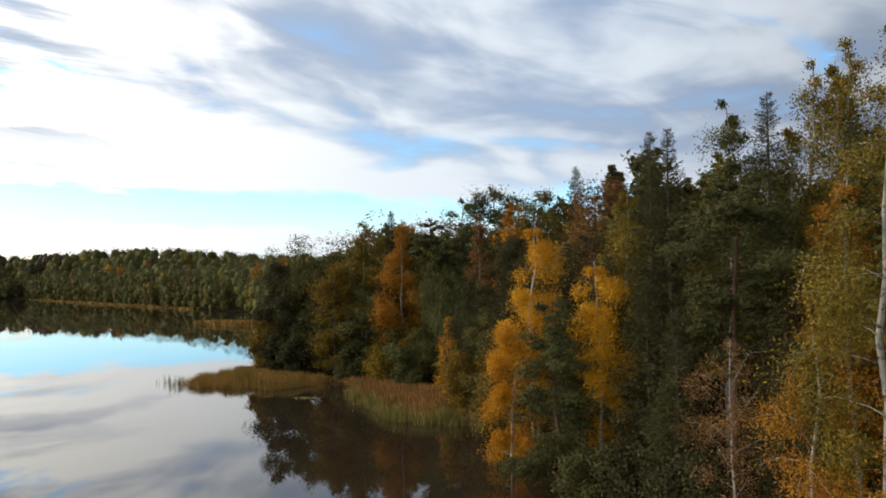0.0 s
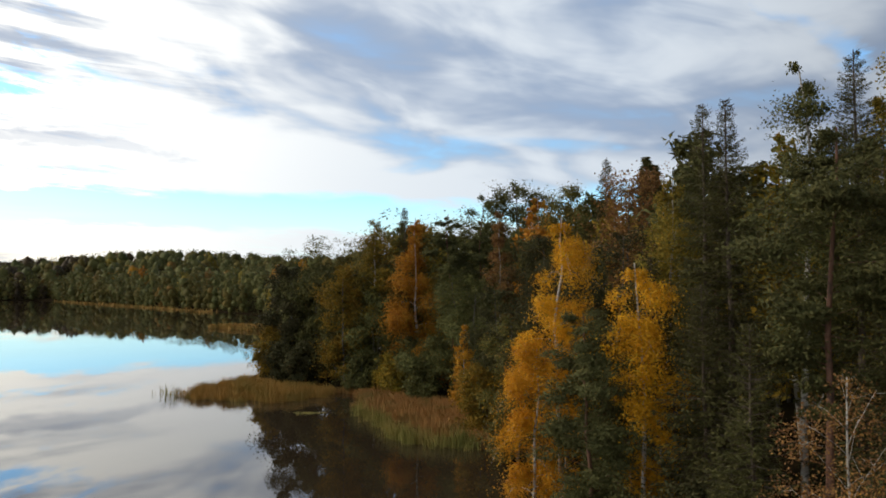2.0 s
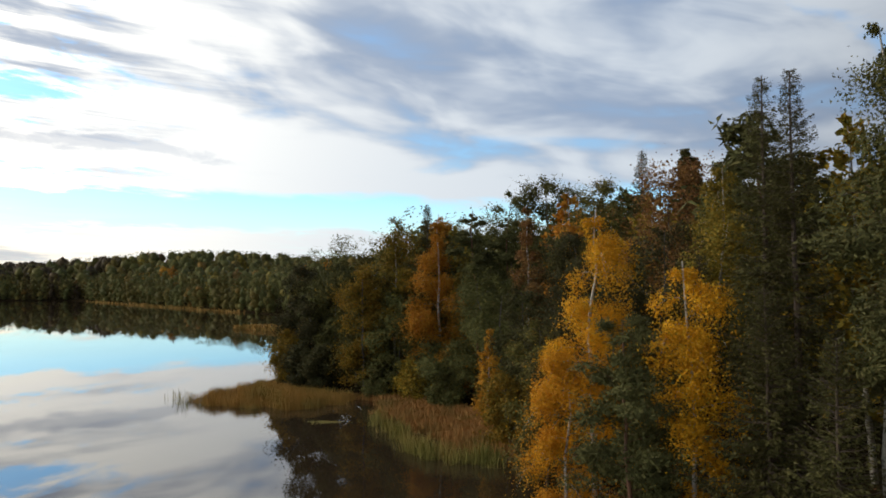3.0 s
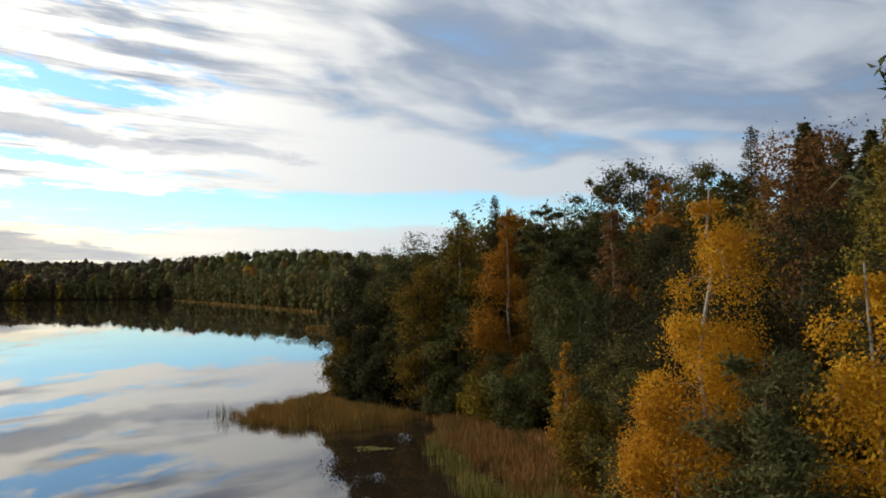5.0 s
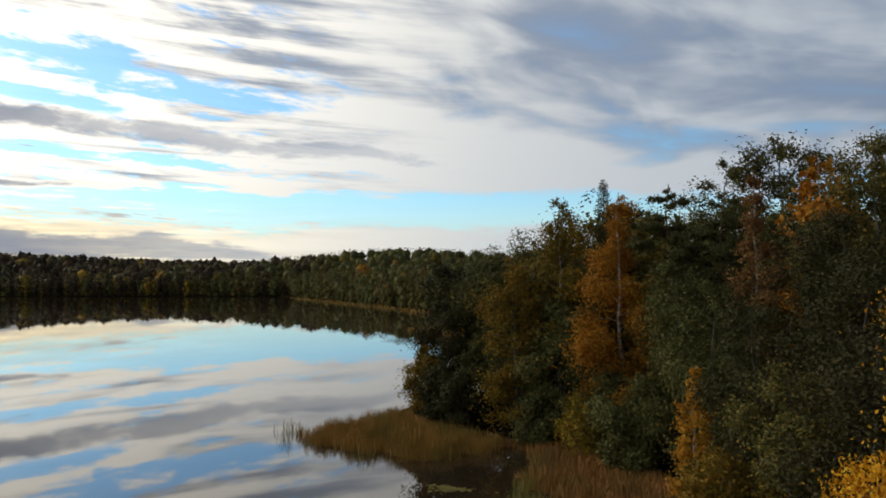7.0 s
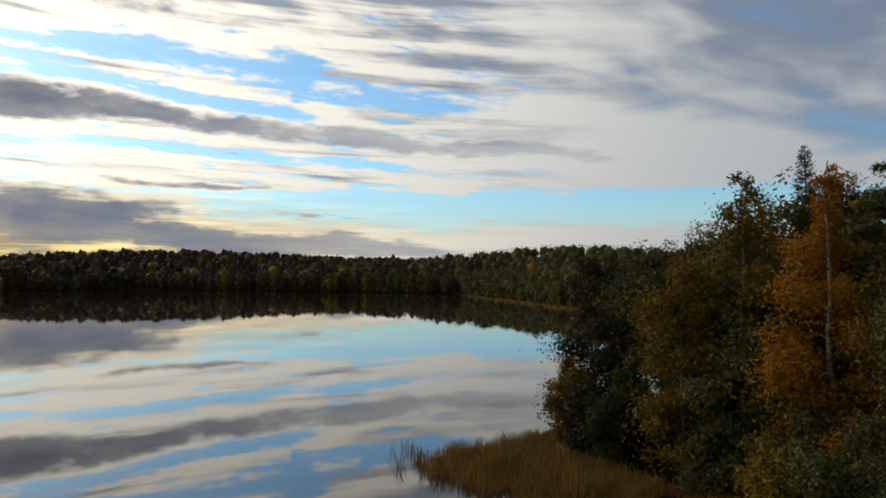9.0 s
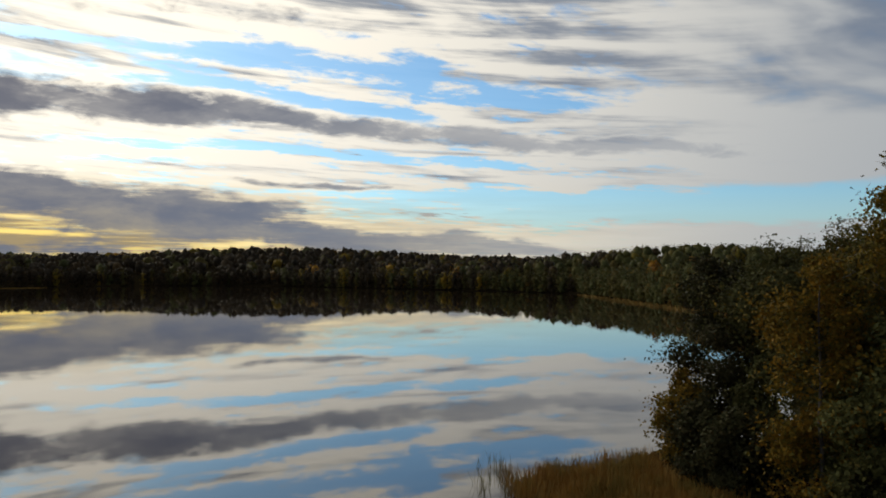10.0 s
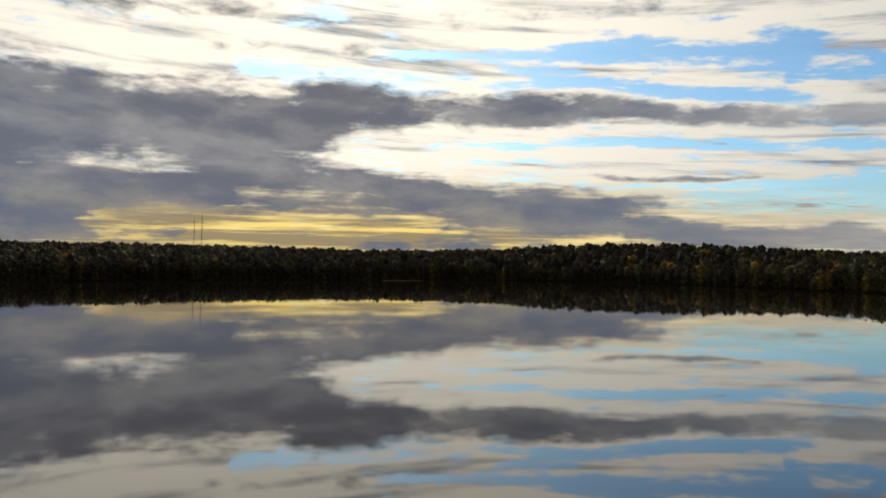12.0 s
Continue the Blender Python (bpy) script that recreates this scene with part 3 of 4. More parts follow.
def build_wood_edge():
    edge_spruce(11, 10.2, 41.4, 20.1, 2.7, 64, 0.20, label="tall dark spruce with a pointed top")
    edge_spruce(12, 10.8, 40.0, 19.9, 2.6, 64, 0.20, label="tall dark spruce close beside another spruce")
    edge_spruce(13, 15.3, 38.0, 21.4, 2.8, 60, 0.21)
    edge_spruce(14, 12.4, 85.0, 24.4, 3.2, 46, 0.30, "dark spruce rising above the autumn crowns")
    edge_spruce(15, -8.9, 86.9, 19.8, 2.3, 42, 0.28, "slim spruce top behind an orange birch")
    edge_spruce(16, 8.9, 37.4, 11.8, 2.6, 48, 0.22)
    edge_spruce(17, 18.5, 36.0, 19.5, 3.0, 33, 0.31)
    edge_spruce(18, 8.5, 30.8, 10.6, 2.2, 56, 0.17)
    edge_spruce(8, 11.8, 27.6, 9.6, 2.3, 52, 0.17)
    edge_spruce(19, 13.4, 32.0, 11.5, 2.6, 48, 0.22)
    edge_spruce(20, 8.2, 43.5, 13.0, 2.6, 30, 0.31)
    edge_spruce(10, 16.8, 33.0, 14.5, 2.8, 30, 0.31)
    edge_spruce(9, 17.6, 41.5, 17.0, 3.0, 27, 0.31)
    birch = dict(h0=0.08, shape="birch", sag=0.75, rise=0.75, hang=0.9)
    edge_leafy("birch_tree", 21, 4.1, 47.1, 15.3, 2.25, GOLD, "golden yellow weeping birch leaning over the lake", BIRCH_BARK,
               leaves=38000, size=0.095, limbs=19, lean=(0.3, 0), mass=0.76, **{**birch, "shape": "round"})
    edge_leafy("birch_tree", 22, 2.6, 45.4, 8.4, 2.2, GOLD, "low golden birch hanging over the water", BIRCH_BARK, leaves=34000, size=0.095, limbs=18, mass=0.75, **{**birch, "h0": 0.03, "shape": "bush"})
    edge_leafy("birch_tree", 23, 7.0, 40.5, 12.6, 1.65, GOLD, "narrow golden weeping birch before dark spruces", BIRCH_BARK, leaves=30000, size=0.10, limbs=26, lean=(-0.3, 0), mass=0.6, **{**birch, "shape": "round", "h0": 0.04})
    edge_leafy("birch_tree", 24, 13.5, 39.4, 20.9, 1.9, GREEN, "tall green-leaved birch among spruces", BIRCH_BARK, leaves=20000, size=0.14, mass=0.25,
               h0=0.3, shape="birch", sag=0.4, rise=0.9, hang=0.6)
    for seed, x, y, top in ((25, 18.2, 41.4, 23.6), (36, 19.8, 40.8, 23.2), (37, 20.9, 39.6, 24.2), (38, 17.0, 39.0, 19.5)):
        edge_leafy("birch_tree", seed, x, y, top, 2.1, LIME, "pale yellow-green birch top against the sky", BIRCH_BARK, leaves=13000, size=0.15, mass=0.3,
                   h0=0.3, shape="birch", sag=0.7, rise=0.9, hang=0.8)
    edge_leafy("birch_tree", 26, 23.0, 40.0, 24.8, 2.8, OCHRE, "tall yellowing birch behind the spruces", BIRCH_BARK, leaves=12400, size=0.18,
               h0=0.35, shape="birch", sag=0.6, rise=0.9, hang=0.8)
    edge_leafy("birch_tree", 27, 10.0, 18.8, 16.6, 2.1, LIME, "yellow-green birch with a bare white trunk", BIRCH_BARK, leaves=26000, size=0.075,
               h0=0.30, shape="birch", sag=0.4, rise=0.6, hang=0.5, clump=0.14)
    edge_leafy("birch_tree", 39, 9.3, 20.4, 10.6, 1.7, ORANGE, "orange birch under a taller white-trunked birch", BIRCH_BARK, leaves=13000, size=0.075,
               h0=0.12, shape="birch", sag=0.5, rise=0.5, hang=0.5, clump=0.14)
    edge_leafy("birch_tree", 40, 15.7, 30.6, 16.0, 2.5, ORANGE, "orange-yellow birch crowding the wood's edge", BIRCH_BARK, leaves=22000, size=0.115,
               h0=0.15, shape="birch", sag=0.5, rise=0.6, hang=0.6)
    edge_leafy("birch_tree", 28, 9.9, 17.0, 9.0, 1.9, ORANGE, "orange-leaved birch over the water's edge", BIRCH_BARK, leaves=14000, size=0.075,
               h0=0.15, shape="birch", sag=0.5, rise=0.5, hang=0.5, clump=0.14)
    edge_leafy("birch_tree", 29, 8.4, 24.3, 9.8, 1.2, RUSSET, "thin pale birch with few brown leaves", BIRCH_BARK, leaves=5500, size=0.07,
               h0=0.2, shape="crown", sag=0.2, rise=0.9, hang=0.3, thick=0.006)
    edge_leafy("aspen_tree", 30, 11.0, 65.0, 18.6, 2.8, RUSSET, "half-bare russet aspen behind a golden birch", leaves=13600, size=0.21,
               h0=0.25, shape="round", sag=0.1, rise=0.9, hang=0.2)
    edge_leafy("birch_tree", 31, 9.4, 47.4, 17.0, 1.9, LIME, "yellow birch top behind a russet aspen", BIRCH_BARK, leaves=18000, size=0.12, h0=0.45, shape="birch", sag=0.6, rise=0.8, hang=0.8)
    edge_leafy("birch_tree", 32, -7.5, 84.3, 18.2, 3.7, ORANGE, "tall orange birch on the point", BIRCH_BARK, leaves=36000, size=0.17, limbs=30,
               h0=0.10, shape="cone", sag=0.55, rise=0.8, hang=0.8)
    edge_leafy("birch_tree", 33, 1.1, 79.4, 18.4, 2.4, RUSSET, "rusty orange birch in the wood", BIRCH_BARK, leaves=18000, size=0.17,
               h0=0.2, shape="cone", sag=0.3, rise=0.9, hang=0.4)
    edge_leafy("birch_tree", 34, -2.2, 70.0, 8.0, 1.4, ORANGE, "small slim orange birch at the reed edge", BIRCH_BARK, leaves=6800, size=0.18,
               h0=0.06, shape="cone", sag=0.3, rise=0.8, hang=0.5)
    edge_leafy("birch_tree", 35, -12.5, 86.8, 17.9, 2.4, LIME, "thin airy birch top on the point", BIRCH_BARK, leaves=8000, size=0.22,
               h0=0.25, shape="birch", sag=0.3, rise=0.9, hang=0.4)
    pine = dict(shape="crown", sag=0.12, rise=0.35, hang=0.0, clump=0.13, narrow=0.28, thick=0.011, flat=0.38)
    edge_leafy("pine_tree", 41, 4.9, 40.2, 10.4, 2.3, PINE, "bushy young pine before a golden birch", PINE_BARK, leaves=32000, size=0.20, h0=0.04, limbs=40,
               **{**pine, "shape": "bush"})
    edge_leafy("pine_tree", 42, 10.6, 30.3, 16.4, 2.5, PINE, "tall pine with a reddish bare lower trunk", PINE_BARK, leaves=30000, size=0.20, h0=0.42, limbs=34, **pine)
    edge_leafy("pine_tree", 43, -3.4, 82.4, 18.4, 2.3, PINE, "dark pine top on the point", PINE_BARK, leaves=18000, size=0.28, h0=0.35, limbs=28, **{**pine, "shape": "birch"})
    edge_leafy("pine_tree", 44, -1.2, 83.6, 17.8, 2.4, PINE, "dark pine beside another pine", PINE_BARK, leaves=18000, size=0.28, h0=0.35, limbs=28, **{**pine, "shape": "birch"})
    edge_leafy("pine_tree", 45, 6.6, 44.2, 9.5, 2.2, PINE, "young pine between golden birches", PINE_BARK, leaves=11100, size=0.29, h0=0.04, limbs=30, **{**pine, "shape": "bush"})
    # SHADY alders stand in shade or against the light; their leaf colour carries it
    alder = dict(shape="round", sag=0.15, rise=0.6, hang=0.2, clump=0.17)
    for seed, x, y, top, R, leaf, n, h0 in (
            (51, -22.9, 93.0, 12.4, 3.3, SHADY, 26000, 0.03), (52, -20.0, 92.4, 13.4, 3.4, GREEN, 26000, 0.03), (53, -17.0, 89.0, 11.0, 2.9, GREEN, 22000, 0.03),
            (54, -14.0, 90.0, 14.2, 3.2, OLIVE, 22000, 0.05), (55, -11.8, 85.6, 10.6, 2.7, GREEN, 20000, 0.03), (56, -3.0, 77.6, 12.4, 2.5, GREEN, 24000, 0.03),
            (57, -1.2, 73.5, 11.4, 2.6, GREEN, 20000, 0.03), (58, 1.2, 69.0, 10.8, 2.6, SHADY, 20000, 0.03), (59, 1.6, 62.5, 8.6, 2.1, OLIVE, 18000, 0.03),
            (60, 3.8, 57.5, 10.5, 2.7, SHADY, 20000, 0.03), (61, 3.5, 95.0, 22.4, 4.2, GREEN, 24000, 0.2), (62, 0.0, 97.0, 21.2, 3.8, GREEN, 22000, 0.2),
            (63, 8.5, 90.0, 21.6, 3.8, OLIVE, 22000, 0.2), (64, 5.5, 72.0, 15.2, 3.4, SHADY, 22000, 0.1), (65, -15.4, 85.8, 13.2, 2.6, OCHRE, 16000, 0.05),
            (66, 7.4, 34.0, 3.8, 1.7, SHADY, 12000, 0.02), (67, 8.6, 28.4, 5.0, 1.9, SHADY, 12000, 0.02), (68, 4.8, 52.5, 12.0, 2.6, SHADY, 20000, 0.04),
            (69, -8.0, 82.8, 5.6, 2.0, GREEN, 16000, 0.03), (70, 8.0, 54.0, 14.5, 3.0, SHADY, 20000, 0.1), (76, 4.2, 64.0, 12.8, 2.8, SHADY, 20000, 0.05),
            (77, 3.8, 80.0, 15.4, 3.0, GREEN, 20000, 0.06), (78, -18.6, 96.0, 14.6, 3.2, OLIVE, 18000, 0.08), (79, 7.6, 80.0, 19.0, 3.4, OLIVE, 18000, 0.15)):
        tint = {GREEN: "dull green", OLIVE: "olive green", SHADY: "shade-darkened olive", OCHRE: "yellowing"}[leaf]
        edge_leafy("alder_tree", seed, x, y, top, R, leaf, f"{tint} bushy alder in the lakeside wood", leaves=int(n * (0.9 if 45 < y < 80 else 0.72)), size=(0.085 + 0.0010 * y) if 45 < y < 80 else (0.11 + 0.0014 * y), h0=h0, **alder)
    # bushes in SHADY have their shade in the leaf colour too
    for seed, x, y, top, R, leaf, n, label in (
            (71, -25.2, 91.4, 6.2, 2.0, OCHRE, 12000, "yellowing willow bush at the point's tip"),
            (72, -9.6, 82.8, 3.8, 1.9, OCHRE, 8000, "low ochre willow bush over the sedge"),
            (73, -0.2, 63.5, 5.0, 1.9, OCHRE, 10000, "low yellowing bush at the reed edge"),
            (74, -6.2, 79.0, 4.4, 1.9, GREEN, 10000, "low green bush under an orange birch"),
            (75, -13.6, 84.8, 4.2, 1.9, GREEN, 9000, "low green bush at the sedge edge"),
            (81, -20.6, 88.2, 4.6, 2.0, SHADY, 10000, "low bush behind the reeds, its leaves darkened for shade"),
            (82, -23.4, 89.6, 5.0, 1.9, SHADY, 10000, "low bush beside a yellowing willow, its leaves darkened for shade"),
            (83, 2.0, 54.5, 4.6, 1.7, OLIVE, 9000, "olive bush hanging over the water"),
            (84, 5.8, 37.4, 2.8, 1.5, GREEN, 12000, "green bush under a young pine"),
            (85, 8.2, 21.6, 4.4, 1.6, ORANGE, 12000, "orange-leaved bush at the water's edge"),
            (86, 10.6, 22.6, 5.4, 1.9, SHADY, 12000, "bush under a white-trunked birch, its leaves darkened for shade")):
        edge_leafy("willow_bush", seed, x, y, top, R, leaf, label, leaves=n, size=0.075 + 0.0018 * y, h0=0.02, stems=3, limbs=12, shape="bush", sag=0.3, rise=0.65)


build_wood_edge()


# the wood behind: trees of a few builds, over and over
def build_inner_wood():
    rng = np.random.default_rng(5)
    away = (60, 150)
    builds = [
        plant("spruce_tree", spruce_tree(101, 18, 2.7, 4, 0.95), SPRUCE_BARK, SPRUCE, "dark spruce inside the wood", "tree", away, WOOD),
        plant("alder_tree", leafy_tree(102, 15, 3.3, 0.1, "round", 2400, 0.62, 0.15, 0.6, 22), GREY_BARK, GREEN, "green broad-leaved tree inside the wood", "tree", (64, 156), WOOD),
        plant("birch_tree", leafy_tree(103, 17, 2.7, 0.15, "birch", 2400, 0.54, 0.5, 0.8, 24, hang=0.7), BIRCH_BARK, OCHRE, "yellowing birch inside the wood", "tree", (58, 160), WOOD),
        plant("pine_tree", leafy_tree(104, 18, 2.7, 0.45, "crown", 2400, 0.7, 0.12, 0.35, 24, hang=0, narrow=0.3), PINE_BARK, PINE, "dark pine inside the wood", "tree", (66, 148), WOOD),
    ]
    kinds = [(0, None, "dark spruce inside the wood"), (1, GREEN, "green broad-leaved tree inside the wood"), (1, OLIVE, "olive broad-leaved tree inside the wood"),
             (2, OCHRE, "yellowing birch inside the wood"), (2, ORANGE, "orange birch inside the wood"), (2, GOLD, "golden birch inside the wood"), (3, None, "dark pine inside the wood"),
             (1, LIME, "yellow-green tree inside the wood")]
    odds = np.array([0.2, 0.29, 0.23, 0.1, 0.03, 0.0, 0.1, 0.05])
    placed = [(o.location.x, o.location.y) for o in bpy.data.objects if o.parent is None and o.type == "EMPTY"]
    count = 0
    for _ in range(6000):
        if count >= 95:
            break
        x, y = rng.uniform(-32, 62), rng.uniform(8, 116)
        d = float(shore_distance(np.array([x]), np.array([y]))[0])
        if d < 4 or d > 48 or (y < 34 and x < 17) or (x > 48 and y < 60):
            continue
        if min((x - a) ** 2 + (y - b) ** 2 for a, b in placed) < (3.0 if y < 110 else 3.6) ** 2:
            continue
        placed.append((x, y))
        pick = odds * [0.0, 1, 1, 1, 1, 1, 0.3, 1] if y > 74 and x < 14 else odds
        build, leaf, label = kinds[rng.choice(len(kinds), p=pick / pick.sum())]
        again(builds[build], x, y, rng.uniform(0, 6.28), float(rng.uniform(0.82, 1.08) * (1.0 if d > 9 else 0.8) * (1.14 if y > 84 else 1.0)), leaf, label)
        count += 1
    for x, y, size, leaf, label in ((-113, 297, 0.85, RUSSET, "russet birch standing out on the far shore"), (-106, 292, 0.5, ORANGE, "small orange birch beside a russet one"),
                                    (-167, 352, 1.0, ORANGE, "orange birch on the far shore"), (-70, 246, 0.9, ORANGE, "orange birch by the low spit"),
                                    (-48, 194, 0.95, ORANGE, "orange birch behind the low spit"), (-52, 200, 0.9, OCHRE, "yellowing birch behind the low spit")):
        again(builds[2], x, y, x * 0.7, size, leaf, label)


build_inner_wood()


# far woods on the other shores
def crown_width(kind, f):
    if kind == "spruce":
        return 1.02 - f**1.15
    return np.where(f < 0.5, 0.8 + 0.4 * f, np.sqrt(np.clip(1 - ((f - 0.5) / 0.52) ** 2, 0.01, 1)))


def lump(rng, centre, radius, tall_by):
    """A small uneven clump of foliage: four rings of six."""
    f = np.array([0.12, 0.42, 0.72, 0.95])[:, None] * math.pi
    a = np.linspace(0, 2 * math.pi, 6, endpoint=False)[None] + rng.uniform(0, 6)
    r = radius * rng.uniform(0.65, 1.25, (4, 6))
    v = np.stack([r * np.sin(f) * np.cos(a), r * np.sin(f) * np.sin(a), -r * np.cos(f) * tall_by], -1).reshape(-1, 3) + centre
    k = np.arange(18)
    p, q = k // 6, k % 6
    return v, np.stack([p * 6 + q, p * 6 + (q + 1) % 6, p * 6 + 6 + (q + 1) % 6, p * 6 + 6 + q], -1)


def far_tree(rng, kind, H, R, n, low, lumps):
    """A distant crown: clumps of foliage with leafy sprays standing out of them."""
    body, faces, at = [], [], 0
    for k in range(lumps):
        f = low + (0.86 - low) * (k + rng.uniform(0.3, 0.8)) / lumps
        a, wide = rng.uniform(0, 6.283), R * crown_width(kind, np.array(f))
        v, q = lump(rng, np.array([0.28 * wide * math.cos(a), 0.28 * wide * math.sin(a), H * f * 0.92]), max(0.5 * wide, 0.3) * rng.uniform(0.8, 1.15), rng.uniform(0.8, 1.15))
        body.append(v)
        faces.append(q + at)
        at += len(v)
    g = low + (1 - low) * rng.uniform(0, 1, n) ** 0.8
    b = rng.uniform(0, 2 * math.pi, n)
    lobes = 1 + 0.20 * np.sin(2 * b + 9 * g + rng.uniform(0, 6)) * np.sin(13 * g + rng.uniform(0, 6))
    out = R * crown_width(kind, g) * rng.uniform(0.72, 1.08, n) * lobes
    facing = np.stack([np.cos(b), np.sin(b), np.clip(2.6 * (g - 0.35), -0.2, 1.8)], -1) + rng.normal(size=(n, 3)) * 0.35
    return np.concatenate(body), np.concatenate(faces), np.stack([out * np.cos(b), out * np.sin(b), H * g], -1), facing


def shore_rows(rng):
    """Places for the first trees along the far shores, two uneven rows."""
    out = []
    for a, c in zip(SHORE_A[14:33], SHORE_B[14:33]):
        along = c - a
        length = math.hypot(*along)
        inland = np.array([along[1], -along[0]]) / length
        step = 3.6 + 0.003 * math.hypot(a[0], a[1] - 40)
        for k in range(int(length / step)):
            for offset in (2.2, 7.0):
                p = a + along * (k + rng.uniform(0.1, 0.9)) * step / length + inland * (offset + rng.uniform(-1.2, 2.5))
                out.append((p[0], p[1], 1.0))
    return np.array(out)


def build_far_woods():
    rng = np.random.default_rng(9)
    points = []
    r = 62.0
    while r < 1500:
        gap = 4.8 + 0.021 * r
        for part_from, part_to, sparse in ((-35, 125, 1.0), (125, 325, 3.4)):
            step = gap * sparse / r * 57.3
            az = np.radians(np.arange(part_from, part_to, step) + rng.uniform(0, step))
            rr = r + rng.uniform(-0.5, 0.5, len(az)) * gap
            az = az + rng.uniform(-0.4, 0.4, len(az)) * gap * sparse / r
            points.append(np.stack([-rr * np.sin(az), 40 + rr * np.cos(az), np.full(len(az), sparse)], -1))
        r += gap
    points = np.concatenate(points)
    d = shore_distance(points[:, 0], points[:, 1])
    inner = (points[:, 0] > -34) & (points[:, 0] < 64) & (points[:, 1] > 5) & (points[:, 1] < 113) & (d < 48)
    rows = shore_rows(rng)
    rows = rows[(shore_distance(rows[:, 0], rows[:, 1]) > 0.8)]
    rows = rows[~((rows[:, 0] > -34) & (rows[:, 1] > 5) & (rows[:, 1] < 113))]
    points = np.concatenate([points[(d > 9) & ~inner], rows])
    d = shore_distance(points[:, 0], points[:, 1])
    z = ground_height(points[:, 0], points[:, 1])
    woods = {"far_spruce_wood": ("spruce", SPRUCE, "distant dark spruces along the far shore"),
             "far_alder_wood": ("leafy", GREEN, "distant dull green trees along the far shore"),
             "far_olive_wood": ("leafy", OLIVE, "distant olive trees along the far shore"),
             "far_brown_wood": ("leafy", DUSKY, "distant brown half-bare trees on the far hillside"),
             "far_ochre_wood": ("leafy", OCHRE, "distant yellowing birches along the far shore"),
             "far_orange_wood": ("leafy", ORANGE, "distant orange birches along the far shore")}
    names = list(woods)
    made = {n: ([], [], [], [], [0]) for n in names}
    for (x, y, sparse), gz, dist in zip(points, z, d):
        yellow = 0.5 + 0.5 * math.sin(x * 0.021 + 1.0) * math.sin(y * 0.017 + x * 0.006)
        brown = min(max((-x - 260) / 160, 0), 1)
        odds = np.array([0.03, 0.54 * (1 - 0.85 * brown), 0.32 * (1 - 0.7 * brown), 0.9 * brown, 0.010 + 0.06 * yellow**3, 0.008 + 0.008 * yellow])
        name = names[rng.choice(6, p=odds / odds.sum())]
        far = math.hypot(x, y - 40)
        H = rng.uniform(13.2, 15.4) * (rng.uniform(0.66, 1.0) if dist < 6 else 1) * (1.38 if far < 170 else 1)
        front = dist < 12
        R = rng.uniform(2.4, 4.2) if front else max(rng.uniform(2.3, 3.3), (4.8 + 0.021 * far) * sparse * rng.uniform(0.42, 0.56))
        R *= 0.75 if "spruce" in name else 1
        size = max(0.32, 0.0013 * far) * sparse**0.5
        low = 0.0 if front else 0.3
        n = 24 if sparse > 1 else int(np.clip(1.5 * H * R / size**2, 40, 260 if far < 300 else 160) * (1 if front else 0.3))
        body, faces, c, w = far_tree(rng, woods[name][0], H, R, n, low, 4 if front else 2)
        bodies, body_faces, cards, ways, count = made[name]
        bodies.append(body + [x, y, gz - 0.2])
        body_faces.append(faces + count[0])
        count[0] += len(body)
        cards.append(c + [x, y, gz])
        ways.append(np.concatenate([w, np.full((n, 1), size)], 1))
    for name in names:
        bodies, body_faces, cards, ways, count = made[name]
        c, w = np.concatenate(cards), np.concatenate(ways)
        verts, quads = leaf_cards(rng, c, np.cross(w[:, :3], rng.normal(size=(len(c), 3))), 1.0, 0.7, w[:, :3])
        mid = np.repeat(c, 4, 0)
        verts = mid + (verts - mid) * np.repeat(w[:, 3:], 4, 0) * 1.5
        verts = np.concatenate([np.concatenate(bodies), verts])
        quads = np.concatenate([np.concatenate(body_faces), quads + count[0]])
        tagged(new(name, mesh_from(name, verts, quads, woods[name][1])), woods[name][2], "forest", kind="stuff")


build_far_woods()

# ---- reeds ----


def inside(poly, x, y):
    hit = np.zeros(len(x), bool)
    for (ax, ay), (bx, by) in zip(poly, poly[1:] + poly[:1]):
        if ay != by:
            hit ^= ((ay > y) != (by > y)) & (x < (bx - ax) * (y - ay) / (by - ay) + ax)
    return hit


def blades(rng, x, y, z, tall_m, width):
    """Standing stalks that bend over at the tip: two faces each."""
    n = len(x)
    a = rng.uniform(0, 6.283, n)
    h = tall_m * rng.uniform(0.6, 1.15, n)
    side = np.stack([np.cos(a), np.sin(a), np.zeros(n)], -1) * (width * rng.uniform(0.6, 1.4, n))[:, None] / 2
    lean = rng.normal(scale=0.07, size=(n, 2)) * h[:, None]
    foot = np.stack([x, y, z], -1)
    mid = foot + np.stack([lean[:, 0] * 0.4, lean[:, 1] * 0.4, h * 0.55], -1)
    tip = foot + np.stack([lean[:, 0] * 1.7, lean[:, 1] * 1.7, h], -1)
    v = np.stack([foot - side, foot + side, mid - side * 0.9, mid + side * 0.9, tip - side * 0.35, tip + side * 0.35], 1).reshape(-1, 3)
    b = np.arange(n)[:, None] * 6
    quads = np.concatenate([b + [0, 1, 3, 2], b + [2, 3, 5, 4]], 1).reshape(-1, 4)
    return v, quads


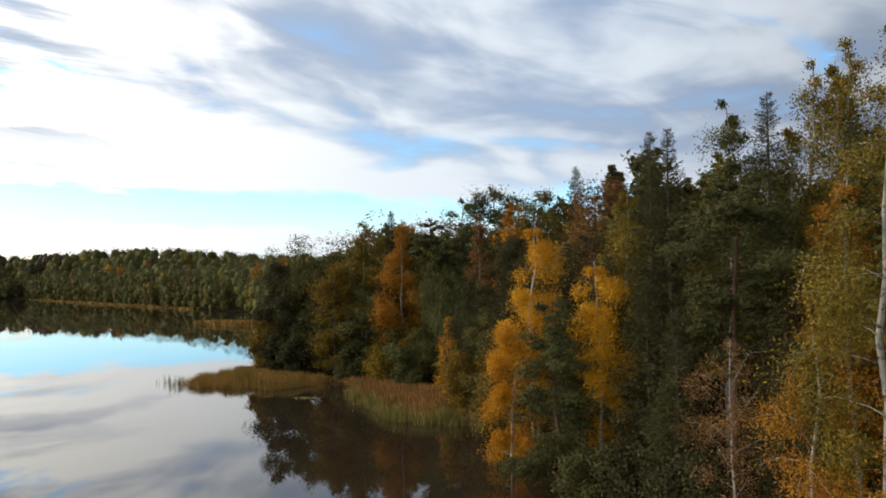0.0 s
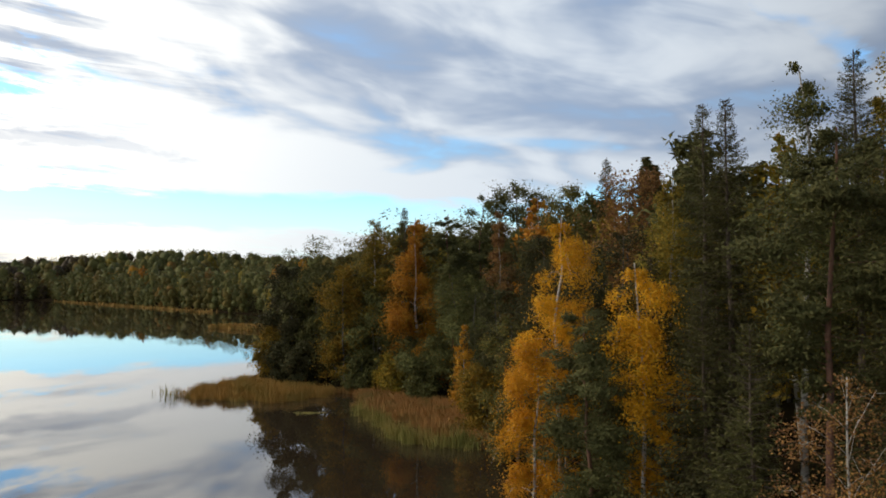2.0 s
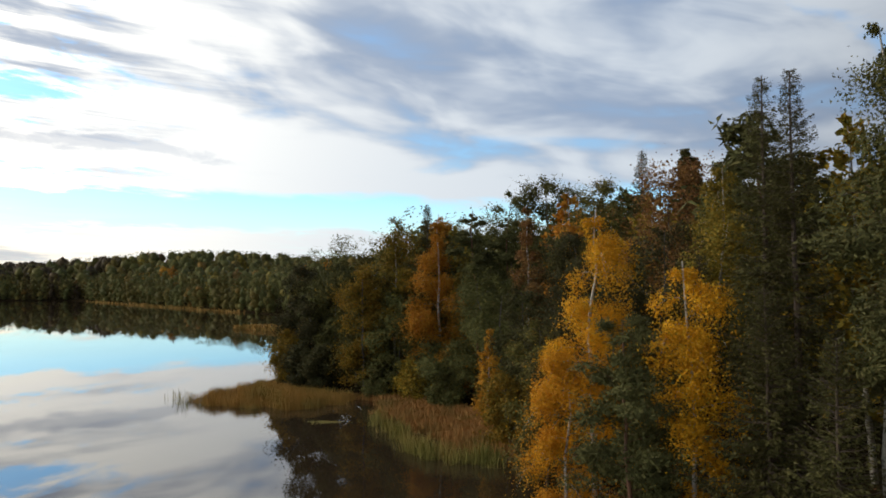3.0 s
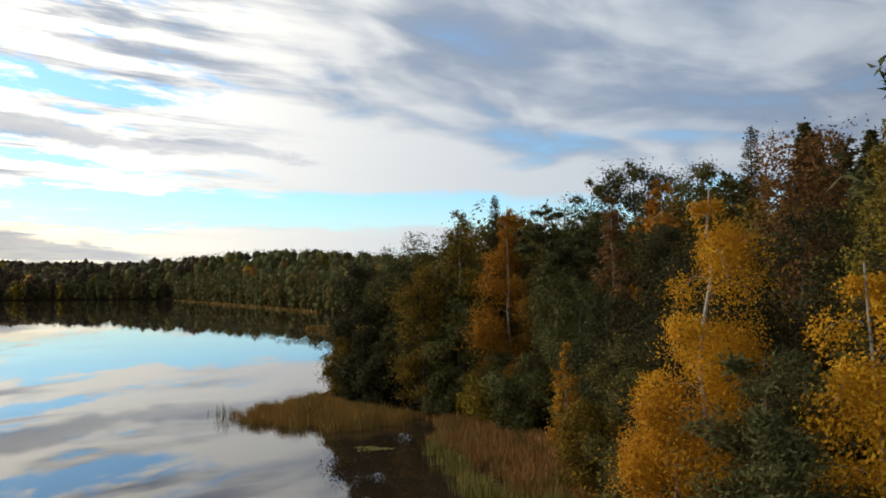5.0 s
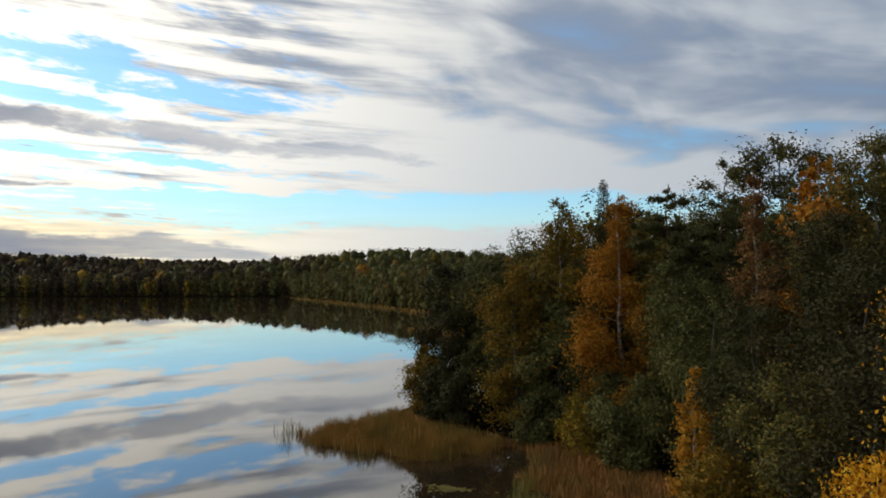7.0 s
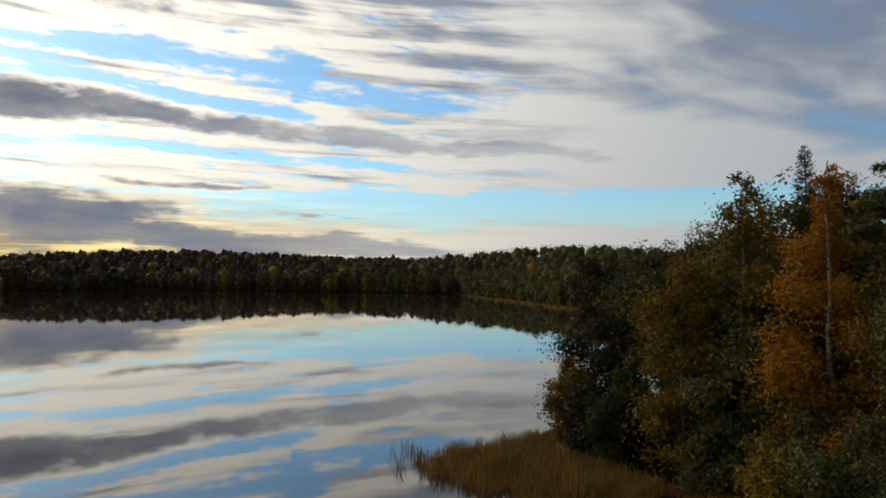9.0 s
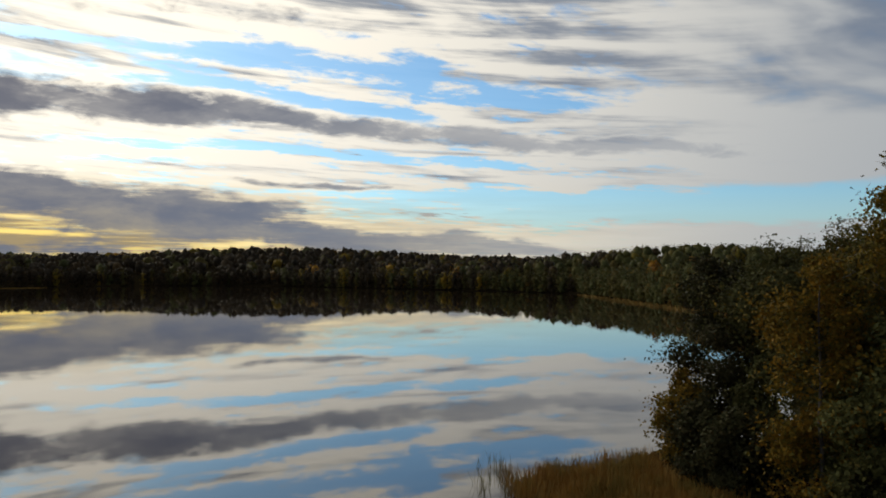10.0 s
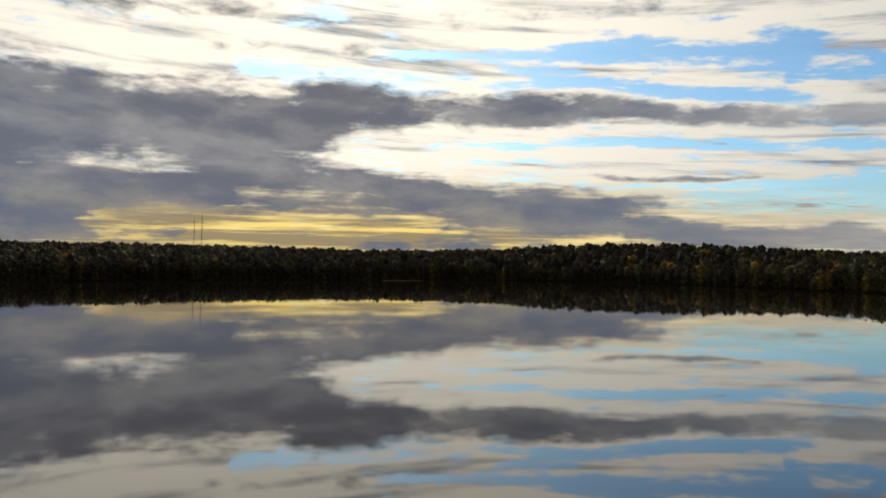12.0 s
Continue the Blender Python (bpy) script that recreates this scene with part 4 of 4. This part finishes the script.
def reed_bed(name, poly, count, tall_m, width, mat, label, seed, thin_edge=2.4, thin=0.04):
    rng = np.random.default_rng(seed)
    px, py = [p[0] for p in poly], [p[1] for p in poly]
    x, y = rng.uniform(min(px), max(px), count * 3), rng.uniform(min(py), max(py), count * 3)
    edge = np.full(len(x), 1e9)
    for (ax, ay), (bx, by) in zip(poly, poly[1:] + poly[:1]):
        k = np.clip(((x - ax) * (bx - ax) + (y - ay) * (by - ay)) / ((bx - ax) ** 2 + (by - ay) ** 2), 0, 1)
        edge = np.minimum(edge, np.hypot(x - ax - k * (bx - ax), y - ay - k * (by - ay)))
    edge = edge + 0.9 * np.sin(x * 1.1 + 2 * np.sin(y * 0.7)) * np.sin(y * 1.3 + 1.5 * np.sin(x * 0.8)) - 0.5
    tuft = 0.5 + 0.5 * np.sin(x * 1.9 + np.sin(y * 1.3) * 2) * np.sin(y * 2.3 + np.sin(x * 0.9))
    keep = inside(poly, x, y) & (edge > 0) & (rng.uniform(size=len(x)) < np.clip(thin + edge / thin_edge, 0, 1) * (0.35 + 0.65 * tuft))
    x, y, edge = x[keep][:count], y[keep][:count], edge[keep][:count]
    z = np.maximum(ground_height(x, y), -0.5)
    h = np.minimum(tall_m * (0.7 + 0.3 * np.clip(edge / thin_edge, 0, 1)) * (0.85 + 0.3 * tuft[keep][:count]), 9) - np.minimum(z, 0)
    v, q = blades(rng, x, y, z, h, width)
    tagged(new(name, mesh_from(name, v, q, mat)), label, "reeds", kind="stuff")


reed_bed("reed_bed", [(-33.6, 82.8), (-31, 79.3), (-26, 77.5), (-21, 76.4), (-18, 77.6), (-14.5, 80), (-15, 84), (-20, 88), (-27, 93), (-30, 92), (-31, 87)],
         30000, 1.0, 0.034, REED, "ochre reeds standing in the shallows off the point", 1, 3.4)
reed_bed("reed_stragglers", [(-35.5, 83), (-33, 79.6), (-29, 77.2), (-22, 75.4), (-20, 76.5), (-28, 78.8), (-31, 80.6), (-33, 84), (-34, 86)], 3200, 1.15, 0.03, FRINGE,
         "scattered single reed stalks off the point", 12, 3.0)
reed_bed("reed_fringe", [(-12.5, 74.5), (-11.6, 69.5), (-8.2, 61.5), (-4, 58.6), (1.0, 57.5), (0.8, 61.0), (-4, 62.5), (-7, 66), (-9.5, 72), (-12, 77)],
         16000, 1.0, 0.035, FRINGE, "olive reeds fringing the sedge in shallow water", 2, 1.2)
reed_bed("sedge_meadow", [(-13, 76), (-9, 70), (-6.5, 65), (-3.5, 61.5), (0.6, 60.5), (0.6, 66), (0, 72), (-4, 79), (-9, 83.5), (-16, 86), (-18, 84), (-13, 80)],
         26000, 0.6, 0.05, SEDGE, "reddish brown sedge between the reeds and the trees", 3, 0.8, 0.5)
reed_bed("far_reed_spit", [(-92, 262), (-100, 258), (-150, 307), (-228, 384), (-250, 412), (-235, 402), (-160, 330), (-112, 283)], 9000, 1.0, 0.4, REED,
         "pale reeds along the far shore", 4, 3.0)
reed_bed("reed_spit", [(-46, 172), (-54, 171), (-68, 182), (-70, 186), (-58, 185), (-50, 184)], 6000, 1.0, 0.2, REED, "ochre reeds on a low spit", 5, 2.0)
reed_bed("distant_reed_spit", [(-618, 205), (-632, 225), (-628, 250), (-612, 240), (-606, 215)], 900, 0.4, 0.9, REED, "thin pale reed spit far across the lake", 6, 4.0)


def floating_weed():
    rng = np.random.default_rng(8)
    n = 420
    a, r = rng.uniform(0, 6.283, n), np.abs(rng.normal(size=n)) * 0.5
    r = r * (1 + 0.4 * np.sin(3 * a + 1))
    c = np.stack([-15.8 + 1.5 * r * np.cos(a), 72.4 + 0.6 * r * np.sin(a), np.full(n, 0.012)], -1)
    v, q = leaf_cards(rng, c, rng.normal(size=(n, 3)) * [1, 1, 0.02], 0.26, 0.18)
    v[:, 2] = np.abs(v[:, 2] - 0.012) * 0.3 + 0.01
    tagged(new("floating_weed", mesh_from("floating_weed", v, q, FRINGE)), "pale floating weed patch beside the reeds", "water plants", kind="stuff")


floating_weed()


# ---- radio masts far behind the hill ----
def steel_material():
    m, g = material("weathered_steel")
    place = g.node("ShaderNodeTexCoord").outputs["Object"]
    finish(g, surface(g, g.ramp(g.noise(place, 0.3, 3), [(0.3, (0.10, 0.09, 0.09)), (0.7, (0.18, 0.16, 0.15))]), 0.6).outputs[0])
    return m


STEEL = steel_material()


def radio_mast(x, y, height, width):
    mast = tagged(new("radio_mast"), "tall thin lattice radio mast behind the hill", "mast", "radio masts")
    z = float(ground_height(np.array([x]), np.array([y]))[0])
    mast.location = (x, y, z)
    feet = [(width * math.cos(a), width * math.sin(a)) for a in (0.5, 2.6, 4.7)]
    for fx, fy in feet:
        v, q = tubes([(np.array([(fx, fy, 0), (fx, fy, height * 0.5), (fx * 0.8, fy * 0.8, height)]), [0.30, 0.28, 0.2])], 5)
        new("leg", mesh_from("leg", v, q, STEEL)).parent = mast
    lines = []
    for i in range(int(height / 4)):
        for j in range(3):
            (ax, ay), (bx, by) = feet[j], feet[(j + 1) % 3]
            lines.append((np.array([(ax, ay, i * 4), (bx, by, i * 4 + 4)]), [0.12, 0.12]))
    v, q = tubes(lines, 4)
    new("bracing", mesh_from("bracing", v, q, STEEL)).parent = mast
    v, q = tubes([(np.array([(0, 0, height - 1), (0, 0, height + 6)]), [0.2, 0.08])], 5)
    new("antenna", mesh_from("antenna", v, q, STEEL)).parent = mast


radio_mast(-1700, 76, 94, 1.0)
radio_mast(-1700, 60, 82, 0.9)
